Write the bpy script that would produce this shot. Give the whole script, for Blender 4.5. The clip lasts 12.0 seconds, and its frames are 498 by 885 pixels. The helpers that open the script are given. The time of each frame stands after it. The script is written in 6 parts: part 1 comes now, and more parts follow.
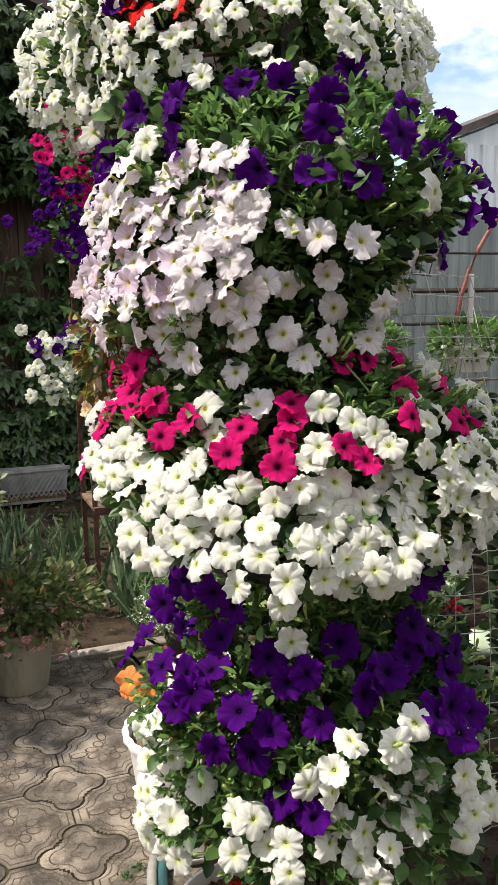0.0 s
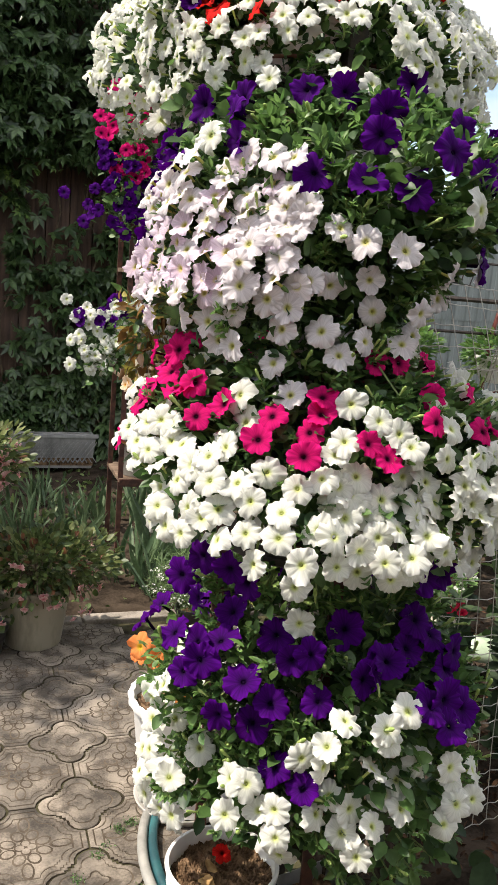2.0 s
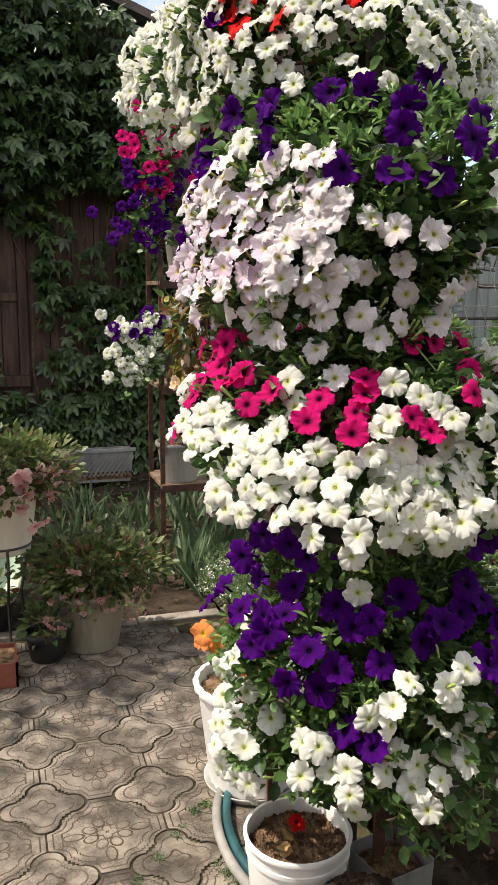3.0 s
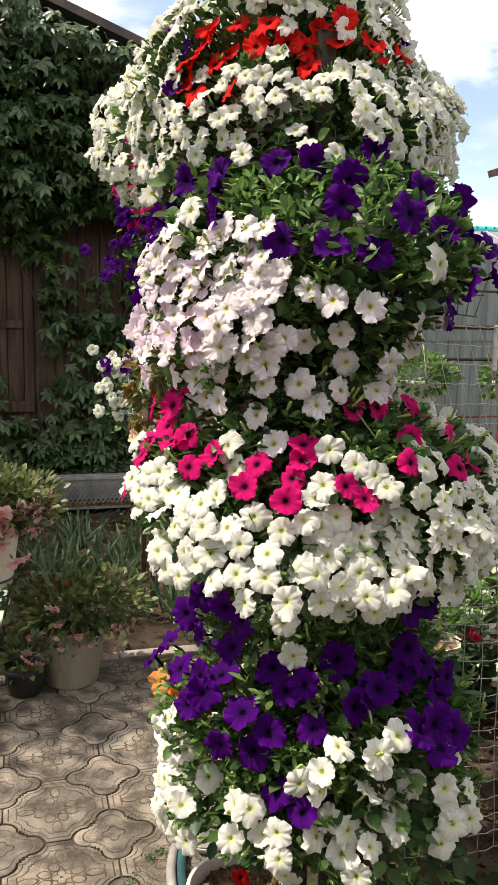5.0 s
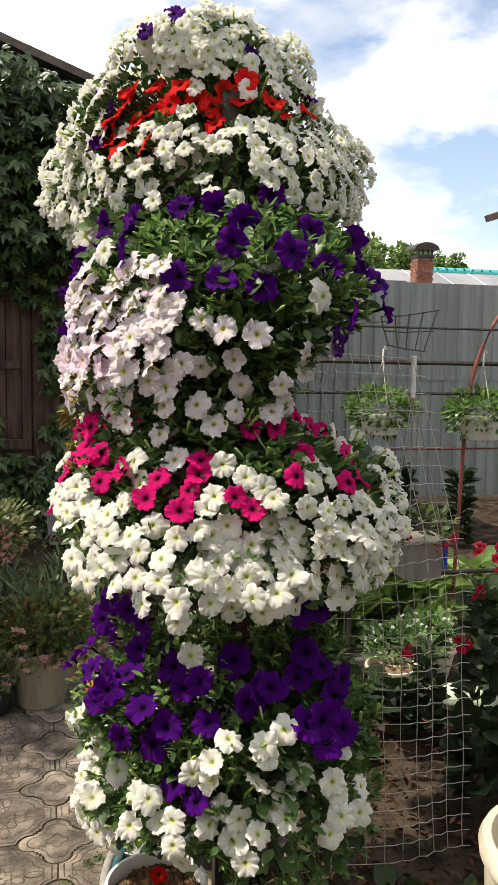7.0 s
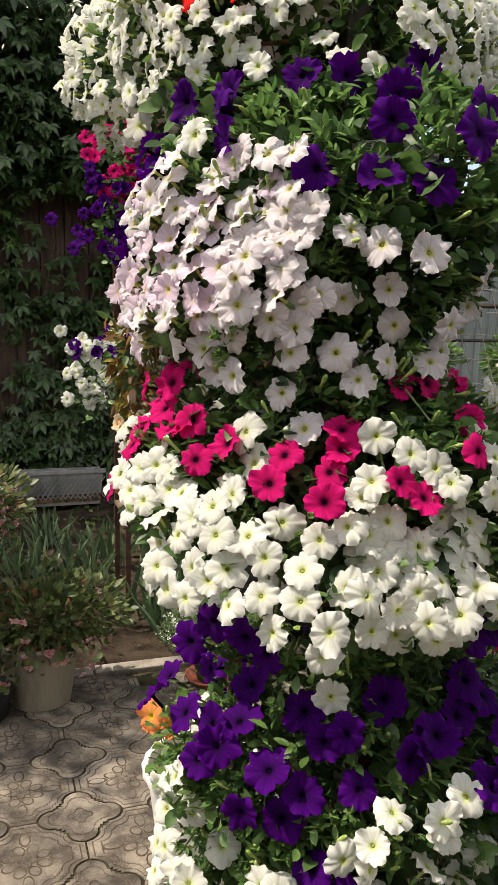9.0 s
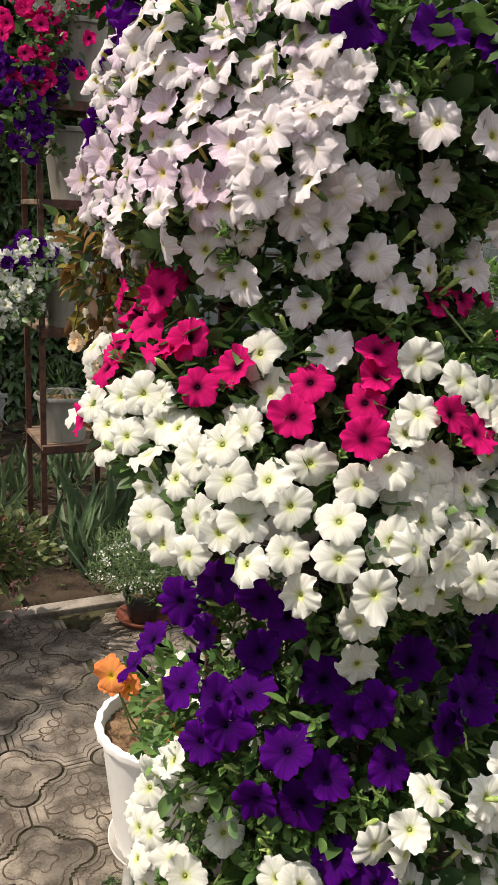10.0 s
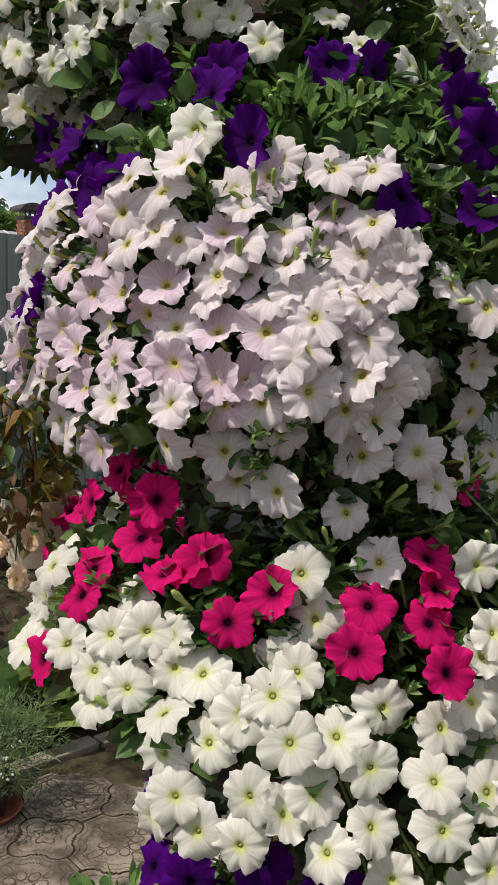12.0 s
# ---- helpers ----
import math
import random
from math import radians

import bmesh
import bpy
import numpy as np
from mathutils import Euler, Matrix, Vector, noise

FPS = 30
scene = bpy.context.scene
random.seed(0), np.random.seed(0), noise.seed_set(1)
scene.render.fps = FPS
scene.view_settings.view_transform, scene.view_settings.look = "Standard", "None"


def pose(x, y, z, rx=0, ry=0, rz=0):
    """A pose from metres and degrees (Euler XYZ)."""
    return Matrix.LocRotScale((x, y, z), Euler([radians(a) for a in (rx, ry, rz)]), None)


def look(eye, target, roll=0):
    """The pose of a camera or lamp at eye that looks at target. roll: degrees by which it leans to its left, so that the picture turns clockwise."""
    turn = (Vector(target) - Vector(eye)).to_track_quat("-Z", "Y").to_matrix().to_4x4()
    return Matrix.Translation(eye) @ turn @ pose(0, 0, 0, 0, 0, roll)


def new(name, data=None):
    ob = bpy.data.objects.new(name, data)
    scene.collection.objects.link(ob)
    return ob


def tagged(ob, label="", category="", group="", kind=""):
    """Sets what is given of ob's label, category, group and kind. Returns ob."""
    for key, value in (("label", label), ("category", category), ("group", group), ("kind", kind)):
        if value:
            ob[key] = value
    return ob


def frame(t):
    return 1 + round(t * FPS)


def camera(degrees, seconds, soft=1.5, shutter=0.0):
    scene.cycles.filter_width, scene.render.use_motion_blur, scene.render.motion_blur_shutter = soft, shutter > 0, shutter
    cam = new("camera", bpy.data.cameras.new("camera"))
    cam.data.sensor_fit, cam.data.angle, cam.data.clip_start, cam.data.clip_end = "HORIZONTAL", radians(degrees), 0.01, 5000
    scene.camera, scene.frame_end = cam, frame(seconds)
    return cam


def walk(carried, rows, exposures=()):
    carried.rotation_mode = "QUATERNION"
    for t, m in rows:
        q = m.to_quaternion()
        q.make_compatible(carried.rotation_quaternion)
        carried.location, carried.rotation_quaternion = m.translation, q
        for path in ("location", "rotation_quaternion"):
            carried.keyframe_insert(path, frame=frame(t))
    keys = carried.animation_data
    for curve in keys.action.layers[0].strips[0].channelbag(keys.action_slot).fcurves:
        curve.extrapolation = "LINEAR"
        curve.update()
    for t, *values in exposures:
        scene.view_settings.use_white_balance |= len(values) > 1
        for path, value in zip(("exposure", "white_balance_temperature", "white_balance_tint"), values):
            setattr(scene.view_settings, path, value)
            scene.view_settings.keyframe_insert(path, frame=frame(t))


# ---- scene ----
cam = camera(33.5, 12.0)
PATH = [
    (0, (0.817, 0.88, 1.376), (1.524, 2.718, 1.026), -0.9),
    (0.5, (0.781, 0.875, 1.355), (1.463, 2.708, 0.935), 1.3),
    (1, (0.746, 0.893, 1.361), (1.27, 2.78, 0.954), 4.9),
    (1.5, (0.789, 0.856, 1.375), (1.251, 2.757, 0.959), 8.0),
    (2, (0.783, 0.813, 1.389), (1.433, 2.666, 1.006), 4.7),
    (2.5, (0.716, 0.753, 1.36), (1.356, 2.61, 0.983), 1.7),
    (3, (0.711, 0.728, 1.357), (1.297, 2.606, 0.996), 0.4),
    (3.2, (0.719, 0.72, 1.361), (1.312, 2.602, 1.035), 0.9),
    (4.8, (0.817, 0.698, 1.464), (1.32, 2.613, 1.176), 0.6),
    (5, (0.857, 0.672, 1.453), (1.393, 2.571, 1.131), 1.2),
    (5.5, (0.994, 0.55, 1.422), (1.519, 2.446, 1.061), 2.0),
    (6, (1.047, 0.472, 1.407), (1.484, 2.4, 1.107), 0.9),
    (6.5, (1.065, 0.451, 1.415), (1.516, 2.385, 1.179), 0.5),
    (6.7, (1.067, 0.444, 1.424), (1.516, 2.381, 1.21), 0.6),
    (8.3, (0.89, 0.719, 1.417), (1.64, 2.554, 1.153), 1.9),
    (8.5, (0.86, 0.794, 1.405), (1.566, 2.645, 1.129), 1.5),
    (9, (0.859, 1.016, 1.386), (1.479, 2.887, 1.048), 1.2),
    (9.5, (0.844, 1.168, 1.375), (1.621, 2.979, 1.034), 1.0),
    (10, (0.781, 1.282, 1.343), (1.64, 3.016, 0.835), 2.9),
    (10.5, (0.78, 1.397, 1.37), (1.828, 3.048, 0.947), 3.9),
    (11, (0.753, 1.486, 1.407), (1.778, 3.179, 1.118), 3.0),
    (11.5, (0.675, 1.576, 1.404), (1.857, 3.177, 1.205), 3.1),
    (12, (0.639, 1.635, 1.436), (1.986, 3.09, 1.167), 2.2),
]
walk(cam, [(t, look(eye, target, roll)) for t, eye, target, roll in PATH], [(0.0, 0.67, 6950, 13), (0.5, 0.55, 7100, 13), (1.0, 0.50, 7100, 13), (1.5, 0.73, 6950, 13), (2.0, 0.79, 6950, 13), (2.5, 0.70, 6950, 13), (3.0, 0.64, 7150, 14), (5.0, 0.71, 7350, 14), (5.5, 0.73, 7350, 14), (6.5, 0.61, 7350, 14), (8.5, 0.57, 7450, 14), (9.0, 0.52, 7350, 13), (10.5, 0.35, 7200, 14), (11.5, 0.10, 7050, 14), (12.0, -0.04, 6950, 14)])

# ---- light ----
SUN_AZ, SUN_EL = -78, 58
sun = new("sun", bpy.data.lights.new("sun", "SUN"))
sun.data.energy, sun.data.angle, sun.data.color = 3.95, radians(0.6), (1.0, 0.955, 0.88)
to_sun = Vector((math.sin(radians(SUN_AZ)) * math.cos(radians(SUN_EL)), math.cos(radians(SUN_AZ)) * math.cos(radians(SUN_EL)), math.sin(radians(SUN_EL))))
sun.matrix_world = look(to_sun * 30, (0, 0, 0))


def sky():
    """Blue summer sky with broken white cloud."""
    world = bpy.data.worlds.new("sky")
    scene.world = world
    world.use_nodes = True
    nodes, links = world.node_tree.nodes, world.node_tree.links
    nodes.clear()
    out = nodes.new("ShaderNodeOutputWorld")
    blue = nodes.new("ShaderNodeTexSky")
    blue.sky_type, blue.sun_disc = "NISHITA", False
    blue.sun_elevation, blue.sun_rotation = radians(SUN_EL), radians(SUN_AZ)
    back = nodes.new("ShaderNodeBackground")
    back.inputs["Strength"].default_value = 0.15
    links.new(blue.outputs[0], back.inputs["Color"])
    where = nodes.new("ShaderNodeTexCoord")
    place = nodes.new("ShaderNodeMapping")
    place.inputs["Scale"].default_value = (1.0, 1.0, 2.2)
    place.inputs["Location"].default_value = (0.9, 0.4, 0.7)
    links.new(where.outputs["Generated"], place.inputs["Vector"])
    puff = nodes.new("ShaderNodeTexNoise")
    puff.inputs["Scale"].default_value, puff.inputs["Detail"].default_value, puff.inputs["Roughness"].default_value = 3.1, 9, 0.55
    links.new(place.outputs[0], puff.inputs["Vector"])
    cover = nodes.new("ShaderNodeValToRGB")
    cover.color_ramp.elements[0].position, cover.color_ramp.elements[1].position = 0.40, 0.55
    links.new(puff.outputs["Fac"], cover.inputs[0])
    grey = nodes.new("ShaderNodeTexNoise")
    grey.inputs["Scale"].default_value, grey.inputs["Detail"].default_value = 4.6, 5
    links.new(place.outputs[0], grey.inputs["Vector"])
    tone = nodes.new("ShaderNodeValToRGB")
    tone.color_ramp.elements[0].position, tone.color_ramp.elements[1].position = 0.40, 0.6
    tone.color_ramp.elements[0].color, tone.color_ramp.elements[1].color = (0.36, 0.41, 0.48, 1), (1, 0.99, 0.97, 1)
    links.new(grey.outputs["Fac"], tone.inputs[0])
    cloud = nodes.new("ShaderNodeBackground")
    cloud.inputs["Strength"].default_value = 1.65
    links.new(tone.outputs[0], cloud.inputs["Color"])
    mix = nodes.new("ShaderNodeMixShader")
    links.new(cover.outputs[0], mix.inputs[0])
    links.new(back.outputs[0], mix.inputs[1])
    links.new(cloud.outputs[0], mix.inputs[2])
    links.new(mix.outputs[0], out.inputs["Surface"])


sky()


# ---- materials ----
def nodes_of(name):
    m = bpy.data.materials.new(name)
    m.use_nodes = True
    n = m.node_tree.nodes
    return m, n, m.node_tree.links, n["Principled BSDF"]


def surface(name, dark, light, scale=6.0, rough=0.7, bump=0.3, metal=0.0, fine=60.0, spread=0.12, stretch=(1, 1, 1), vary=0.0, stain=0.0):
    """A worn surface: two colours mixed by a coarse noise, grain by a fine one, relief by both."""
    m, n, link, bsdf = nodes_of(name)
    co = n.new("ShaderNodeTexCoord")
    mp = n.new("ShaderNodeMapping")
    mp.inputs["Scale"].default_value = stretch
    link.new(co.outputs["Object"], mp.inputs["Vector"])
    a, b = n.new("ShaderNodeTexNoise"), n.new("ShaderNodeTexNoise")
    a.inputs["Scale"].default_value, a.inputs["Detail"].default_value = scale, 6
    b.inputs["Scale"].default_value, b.inputs["Detail"].default_value = fine, 4
    link.new(mp.outputs[0], a.inputs["Vector"])
    link.new(mp.outputs[0], b.inputs["Vector"])
    if vary:
        info = n.new("ShaderNodeObjectInfo")
        shift = n.new("ShaderNodeVectorMath")
        shift.operation = "SCALE"
        shift.inputs[0].default_value = (37.0, 11.0, 23.0)
        link.new(info.outputs["Random"], shift.inputs["Scale"])
        link.new(shift.outputs[0], mp.inputs["Location"])
    both = n.new("ShaderNodeMath")
    both.operation = "MULTIPLY_ADD"
    both.inputs[1].default_value = 0.35
    link.new(b.outputs["Fac"], both.inputs[0])
    link.new(a.outputs["Fac"], both.inputs[2])
    ramp = n.new("ShaderNodeValToRGB")
    ramp.color_ramp.elements[0].position, ramp.color_ramp.elements[1].position = 0.67 - spread, 0.67 + spread
    ramp.color_ramp.elements[0].color, ramp.color_ramp.elements[1].color = (*dark, 1), (*light, 1)
    link.new(both.outputs[0], ramp.inputs[0])
    colour = ramp.outputs[0]
    if vary:
        hsv = n.new("ShaderNodeHueSaturation")
        val = n.new("ShaderNodeMapRange")
        val.inputs["To Min"].default_value, val.inputs["To Max"].default_value = 1 - vary, 1 + vary
        link.new(info.outputs["Random"], val.inputs["Value"])
        link.new(val.outputs[0], hsv.inputs["Value"])
        link.new(colour, hsv.inputs["Color"])
        colour = hsv.outputs[0]
    if stain:
        spot, dim, over = n.new("ShaderNodeTexNoise"), n.new("ShaderNodeMapRange"), n.new("ShaderNodeHueSaturation")
        spot.inputs["Scale"].default_value, spot.inputs["Detail"].default_value, spot.inputs["Roughness"].default_value = stain, 5, 0.6
        link.new(mp.outputs[0], spot.inputs["Vector"])
        dim.inputs["From Min"].default_value, dim.inputs["From Max"].default_value = 0.40, 0.58
        dim.inputs["To Min"].default_value, dim.inputs["To Max"].default_value = 0.48, 1.12
        link.new(spot.outputs["Fac"], dim.inputs["Value"])
        link.new(dim.outputs[0], over.inputs["Value"])
        link.new(colour, over.inputs["Color"])
        colour = over.outputs[0]
    link.new(colour, bsdf.inputs["Base Color"])
    bsdf.inputs["Roughness"].default_value, bsdf.inputs["Metallic"].default_value = rough, metal
    if rough >= 0.9:
        bsdf.inputs["Specular IOR Level"].default_value = 0.08
    if bump:
        bp = n.new("ShaderNodeBump")
        bp.inputs["Strength"].default_value, bp.inputs["Distance"].default_value = bump, 0.01
        link.new(both.outputs[0], bp.inputs["Height"])
        link.new(bp.outputs[0], bsdf.inputs["Normal"])
    return m


def leafy(name, dark, light, gloss=0.45, thin=0.35):
    """Leaves: each its own shade between two greens, light coming through."""
    m, n, link, bsdf = nodes_of(name)
    geo = n.new("ShaderNodeNewGeometry")
    ramp = n.new("ShaderNodeValToRGB")
    ramp.color_ramp.elements[0].color, ramp.color_ramp.elements[1].color = (*dark, 1), (*light, 1)
    link.new(geo.outputs["Random Per Island"], ramp.inputs[0])
    co, blot = n.new("ShaderNodeTexCoord"), n.new("ShaderNodeTexNoise")
    blot.inputs["Scale"].default_value, blot.inputs["Detail"].default_value = 55, 3
    link.new(co.outputs["Object"], blot.inputs["Vector"])
    hsv, val = n.new("ShaderNodeHueSaturation"), n.new("ShaderNodeMapRange")
    val.inputs["From Min"].default_value, val.inputs["From Max"].default_value = 0.3, 0.7
    val.inputs["To Min"].default_value, val.inputs["To Max"].default_value = 0.7, 1.25
    link.new(blot.outputs["Fac"], val.inputs["Value"])
    link.new(val.outputs[0], hsv.inputs["Value"])
    link.new(ramp.outputs[0], hsv.inputs["Color"])
    link.new(hsv.outputs[0], bsdf.inputs["Base Color"])
    bsdf.inputs["Roughness"].default_value = gloss
    through_light = n.new("ShaderNodeBsdfTranslucent")
    link.new(hsv.outputs[0], through_light.inputs["Color"])
    mix = n.new("ShaderNodeMixShader")
    mix.inputs[0].default_value = thin
    link.new(bsdf.outputs[0], mix.inputs[1])
    link.new(through_light.outputs[0], mix.inputs[2])
    link.new(mix.outputs[0], n["Material Output"].inputs["Surface"])
    return m


def petal(name, throat, mid, rim, radius=0.03, vein=0.2, thin=0.4, swing=0.06, spread=0.33):
    """Petunia petals: throat, middle and rim colours from the centre outwards, fine radial veins."""
    m, n, link, bsdf = nodes_of(name)
    co, cut = n.new("ShaderNodeTexCoord"), n.new("ShaderNodeSeparateXYZ")
    link.new(co.outputs["Object"], cut.inputs[0])
    flat, size = n.new("ShaderNodeCombineXYZ"), n.new("ShaderNodeVectorMath")
    size.operation = "LENGTH"
    link.new(cut.outputs[0], flat.inputs[0])
    link.new(cut.outputs[1], flat.inputs[1])
    link.new(flat.outputs[0], size.inputs[0])
    ratio = n.new("ShaderNodeMath")
    ratio.operation = "DIVIDE"
    ratio.inputs[1].default_value = radius
    link.new(size.outputs["Value"], ratio.inputs[0])
    ramp = n.new("ShaderNodeValToRGB")
    e = ramp.color_ramp.elements
    e[0].position, e[0].color = 0.02, (*[0.65 * c for c in throat], 1)
    e[1].position, e[1].color = 0.95, (*rim, 1)
    x = e.new(0.12)
    x.color = (*throat, 1)
    x = e.new(spread)
    x.color = (*mid, 1)
    link.new(ratio.outputs[0], ramp.inputs[0])
    turn, ray = n.new("ShaderNodeMath"), n.new("ShaderNodeTexNoise")
    turn.operation = "ARCTAN2"
    link.new(cut.outputs[1], turn.inputs[0])
    link.new(cut.outputs[0], turn.inputs[1])
    fan = n.new("ShaderNodeCombineXYZ")
    link.new(turn.outputs[0], fan.inputs[0])
    link.new(ratio.outputs[0], fan.inputs[1])
    wide = n.new("ShaderNodeVectorMath")
    wide.operation = "MULTIPLY"
    wide.inputs[1].default_value = (9, 0.8, 1)
    link.new(fan.outputs[0], wide.inputs[0])
    ray.inputs["Scale"].default_value, ray.inputs["Detail"].default_value = 1.0, 3
    link.new(wide.outputs[0], ray.inputs["Vector"])
    hsv, val = n.new("ShaderNodeHueSaturation"), n.new("ShaderNodeMapRange")
    val.inputs["From Min"].default_value, val.inputs["From Max"].default_value = 0.35, 0.65
    val.inputs["To Min"].default_value, val.inputs["To Max"].default_value = 1 - vein, 1 + vein * 0.3
    link.new(ray.outputs["Fac"], val.inputs["Value"])
    info, own = n.new("ShaderNodeObjectInfo"), n.new("ShaderNodeMapRange")
    own.inputs["To Min"].default_value, own.inputs["To Max"].default_value = 1 - swing * 2, 1 + swing
    link.new(info.outputs["Random"], own.inputs["Value"])
    product = n.new("ShaderNodeMath")
    product.operation = "MULTIPLY"
    link.new(val.outputs[0], product.inputs[0])
    link.new(own.outputs[0], product.inputs[1])
    link.new(product.outputs[0], hsv.inputs["Value"])
    link.new(ramp.outputs[0], hsv.inputs["Color"])
    link.new(hsv.outputs[0], bsdf.inputs["Base Color"])
    bsdf.inputs["Roughness"].default_value = 0.8
    bsdf.inputs["Specular IOR Level"].default_value = 0.08
    bp = n.new("ShaderNodeBump")
    bp.inputs["Strength"].default_value, bp.inputs["Distance"].default_value = 0.12, 0.002
    link.new(ray.outputs["Fac"], bp.inputs["Height"])
    link.new(bp.outputs[0], bsdf.inputs["Normal"])
    glow = n.new("ShaderNodeBsdfTranslucent")
    link.new(hsv.outputs[0], glow.inputs["Color"])
    mix = n.new("ShaderNodeMixShader")
    mix.inputs[0].default_value = thin
    link.new(bsdf.outputs[0], mix.inputs[1])
    link.new(glow.outputs[0], mix.inputs[2])
    link.new(mix.outputs[0], n["Material Output"].inputs["Surface"])
    return m


WHITE = petal("white petal", (0.64, 0.71, 0.24), (0.80, 0.81, 0.70), (0.82, 0.82, 0.77), vein=0.12)
BLUSH = petal("blush petal", (0.62, 0.60, 0.18), (0.79, 0.73, 0.74), (0.83, 0.78, 0.80), vein=0.14, swing=0.04)
PINK = petal("pink petal", (0.68, 0.60, 0.18), (0.78, 0.62, 0.73), (0.84, 0.72, 0.82), vein=0.18, swing=0.04)
MAGENTA = petal("magenta petal", (0.05, 0.0, 0.02), (0.62, 0.008, 0.14), (0.78, 0.012, 0.20), vein=0.22, spread=0.40)
PURPLE = petal("purple petal", (0.011, 0.0, 0.028), (0.040, 0.0, 0.100), (0.074, 0.0, 0.18), vein=0.35, thin=0.3)
LILAC = petal("lilac petal", (0.25, 0.1, 0.4), (0.42, 0.22, 0.72), (0.55, 0.32, 0.85), vein=0.3)
CRIMSON = petal("crimson petal", (0.25, 0.0, 0.02), (0.52, 0.012, 0.05), (0.66, 0.04, 0.09), vein=0.3)
RED = petal("red petal", (0.12, 0.0, 0.0), (0.74, 0.015, 0.012), (0.82, 0.025, 0.02), vein=0.3)
ORANGE = petal("orange pansy petal", (0.70, 0.50, 0.04), (0.84, 0.34, 0.10), (0.86, 0.27, 0.09), vein=0.15)
APRICOT = petal("apricot petal", (0.75, 0.42, 0.08), (0.86, 0.62, 0.36), (0.88, 0.76, 0.60), vein=0.15)
ROSE = petal("rose petal", (0.75, 0.25, 0.30), (0.84, 0.42, 0.44), (0.88, 0.60, 0.60), vein=0.2)
LEAF = leafy("petunia leaf", (0.020, 0.056, 0.018), (0.115, 0.215, 0.058))
SHOOT = leafy("young shoot", (0.055, 0.14, 0.035), (0.20, 0.34, 0.095), thin=0.42)
CREEPER = leafy("creeper leaf", (0.028, 0.060, 0.021), (0.074, 0.128, 0.042), gloss=0.36, thin=0.2)
GARDEN = leafy("garden leaf", (0.05, 0.11, 0.025), (0.17, 0.27, 0.06))
# a darker copy of the leaf greens: shade put into the colour
SHADELEAF = leafy("leaf darkened as shade", (0.010, 0.026, 0.008), (0.034, 0.065, 0.018), gloss=0.8, thin=0.2)
DUSKY = leafy("dull leaf", (0.035, 0.065, 0.02), (0.14, 0.20, 0.055))
FRESH = leafy("fuchsia leaf", (0.07, 0.11, 0.035), (0.22, 0.25, 0.09), thin=0.4)
RUSSET = leafy("russet leaf", (0.10, 0.04, 0.02), (0.30, 0.13, 0.07), thin=0.3)
HOSTA = leafy("hosta leaf", (0.10, 0.19, 0.045), (0.26, 0.36, 0.10), gloss=0.4, thin=0.3)
HERB = leafy("alyssum leaf", (0.075, 0.14, 0.055), (0.20, 0.30, 0.12), gloss=0.6, thin=0.4)
BRONZE = leafy("begonia leaf", (0.08, 0.035, 0.012), (0.26, 0.14, 0.035), thin=0.3)
GOLDLEAF = leafy("golden begonia leaf", (0.13, 0.13, 0.025), (0.38, 0.32, 0.07), thin=0.4)
GREYLEAF = leafy("iris leaf", (0.06, 0.11, 0.05), (0.15, 0.22, 0.11), gloss=0.5, thin=0.25)
BUD = surface("pale green bud", (0.22, 0.32, 0.07), (0.46, 0.52, 0.20), 60, 0.6, 0.1)
STEM = surface("stem", (0.10, 0.15, 0.04), (0.18, 0.24, 0.07), 30, 0.6, 0.1)
BARK = surface("bark chip", (0.022, 0.012, 0.007), (0.11, 0.06, 0.034), 14, 0.9, 0.4)
TWIG = surface("twig", (0.05, 0.035, 0.02), (0.12, 0.09, 0.05), 20, 0.8, 0.4)
PAVER = surface("moulded concrete", (0.070, 0.056, 0.042), (0.235, 0.198, 0.156), 14, 0.88, 0.3, fine=170, spread=0.13, vary=0.12, stain=5.0)
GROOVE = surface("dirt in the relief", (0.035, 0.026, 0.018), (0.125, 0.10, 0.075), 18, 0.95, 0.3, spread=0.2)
JOINT = surface("mossy joint sand", (0.022, 0.017, 0.012), (0.060, 0.056, 0.030), 12, 0.95, 0.5)
CONCRETE = surface("kerb concrete", (0.15, 0.13, 0.105), (0.31, 0.275, 0.235), 9, 0.9, 0.5, fine=120)
SOIL = surface("garden soil", (0.018, 0.013, 0.009), (0.065, 0.048, 0.034), 9, 0.95, 0.9, fine=90)
DAMPSOIL = surface("damp dark earth", (0.022, 0.014, 0.010), (0.085, 0.055, 0.036), 40, 0.95, 1.0, fine=190)
POTSOIL = surface("potting soil", (0.07, 0.042, 0.024), (0.25, 0.16, 0.095), 40, 0.95, 1.0, fine=190)
PLASTIC = surface("white plastic", (0.68, 0.66, 0.62), (0.80, 0.79, 0.76), 5, 0.38, 0.05, spread=0.2)
# slightly dirty white plastic, mostly darkened to stand in for shade
SHADEWHITE = surface("grimy white plastic darkened as shade", (0.20, 0.188, 0.165), (0.31, 0.295, 0.265), 7, 0.5, 0.08, stretch=(1, 1, 0.3))
OFFWHITE = surface("dusty white plastic", (0.42, 0.40, 0.365), (0.62, 0.60, 0.56), 6, 0.45, 0.08, stretch=(1, 1, 0.3))
CREAM = surface("stained cream plastic", (0.46, 0.41, 0.31), (0.66, 0.61, 0.50), 6, 0.45, 0.08, stretch=(1, 1, 0.25))
# grimy beige, also darkened below the cream so the colour holds shade
SHADEBEIGE = surface("grimy beige plastic darkened as shade", (0.15, 0.135, 0.095), (0.31, 0.28, 0.21), 6, 0.5, 0.1, stretch=(1, 1, 0.25))
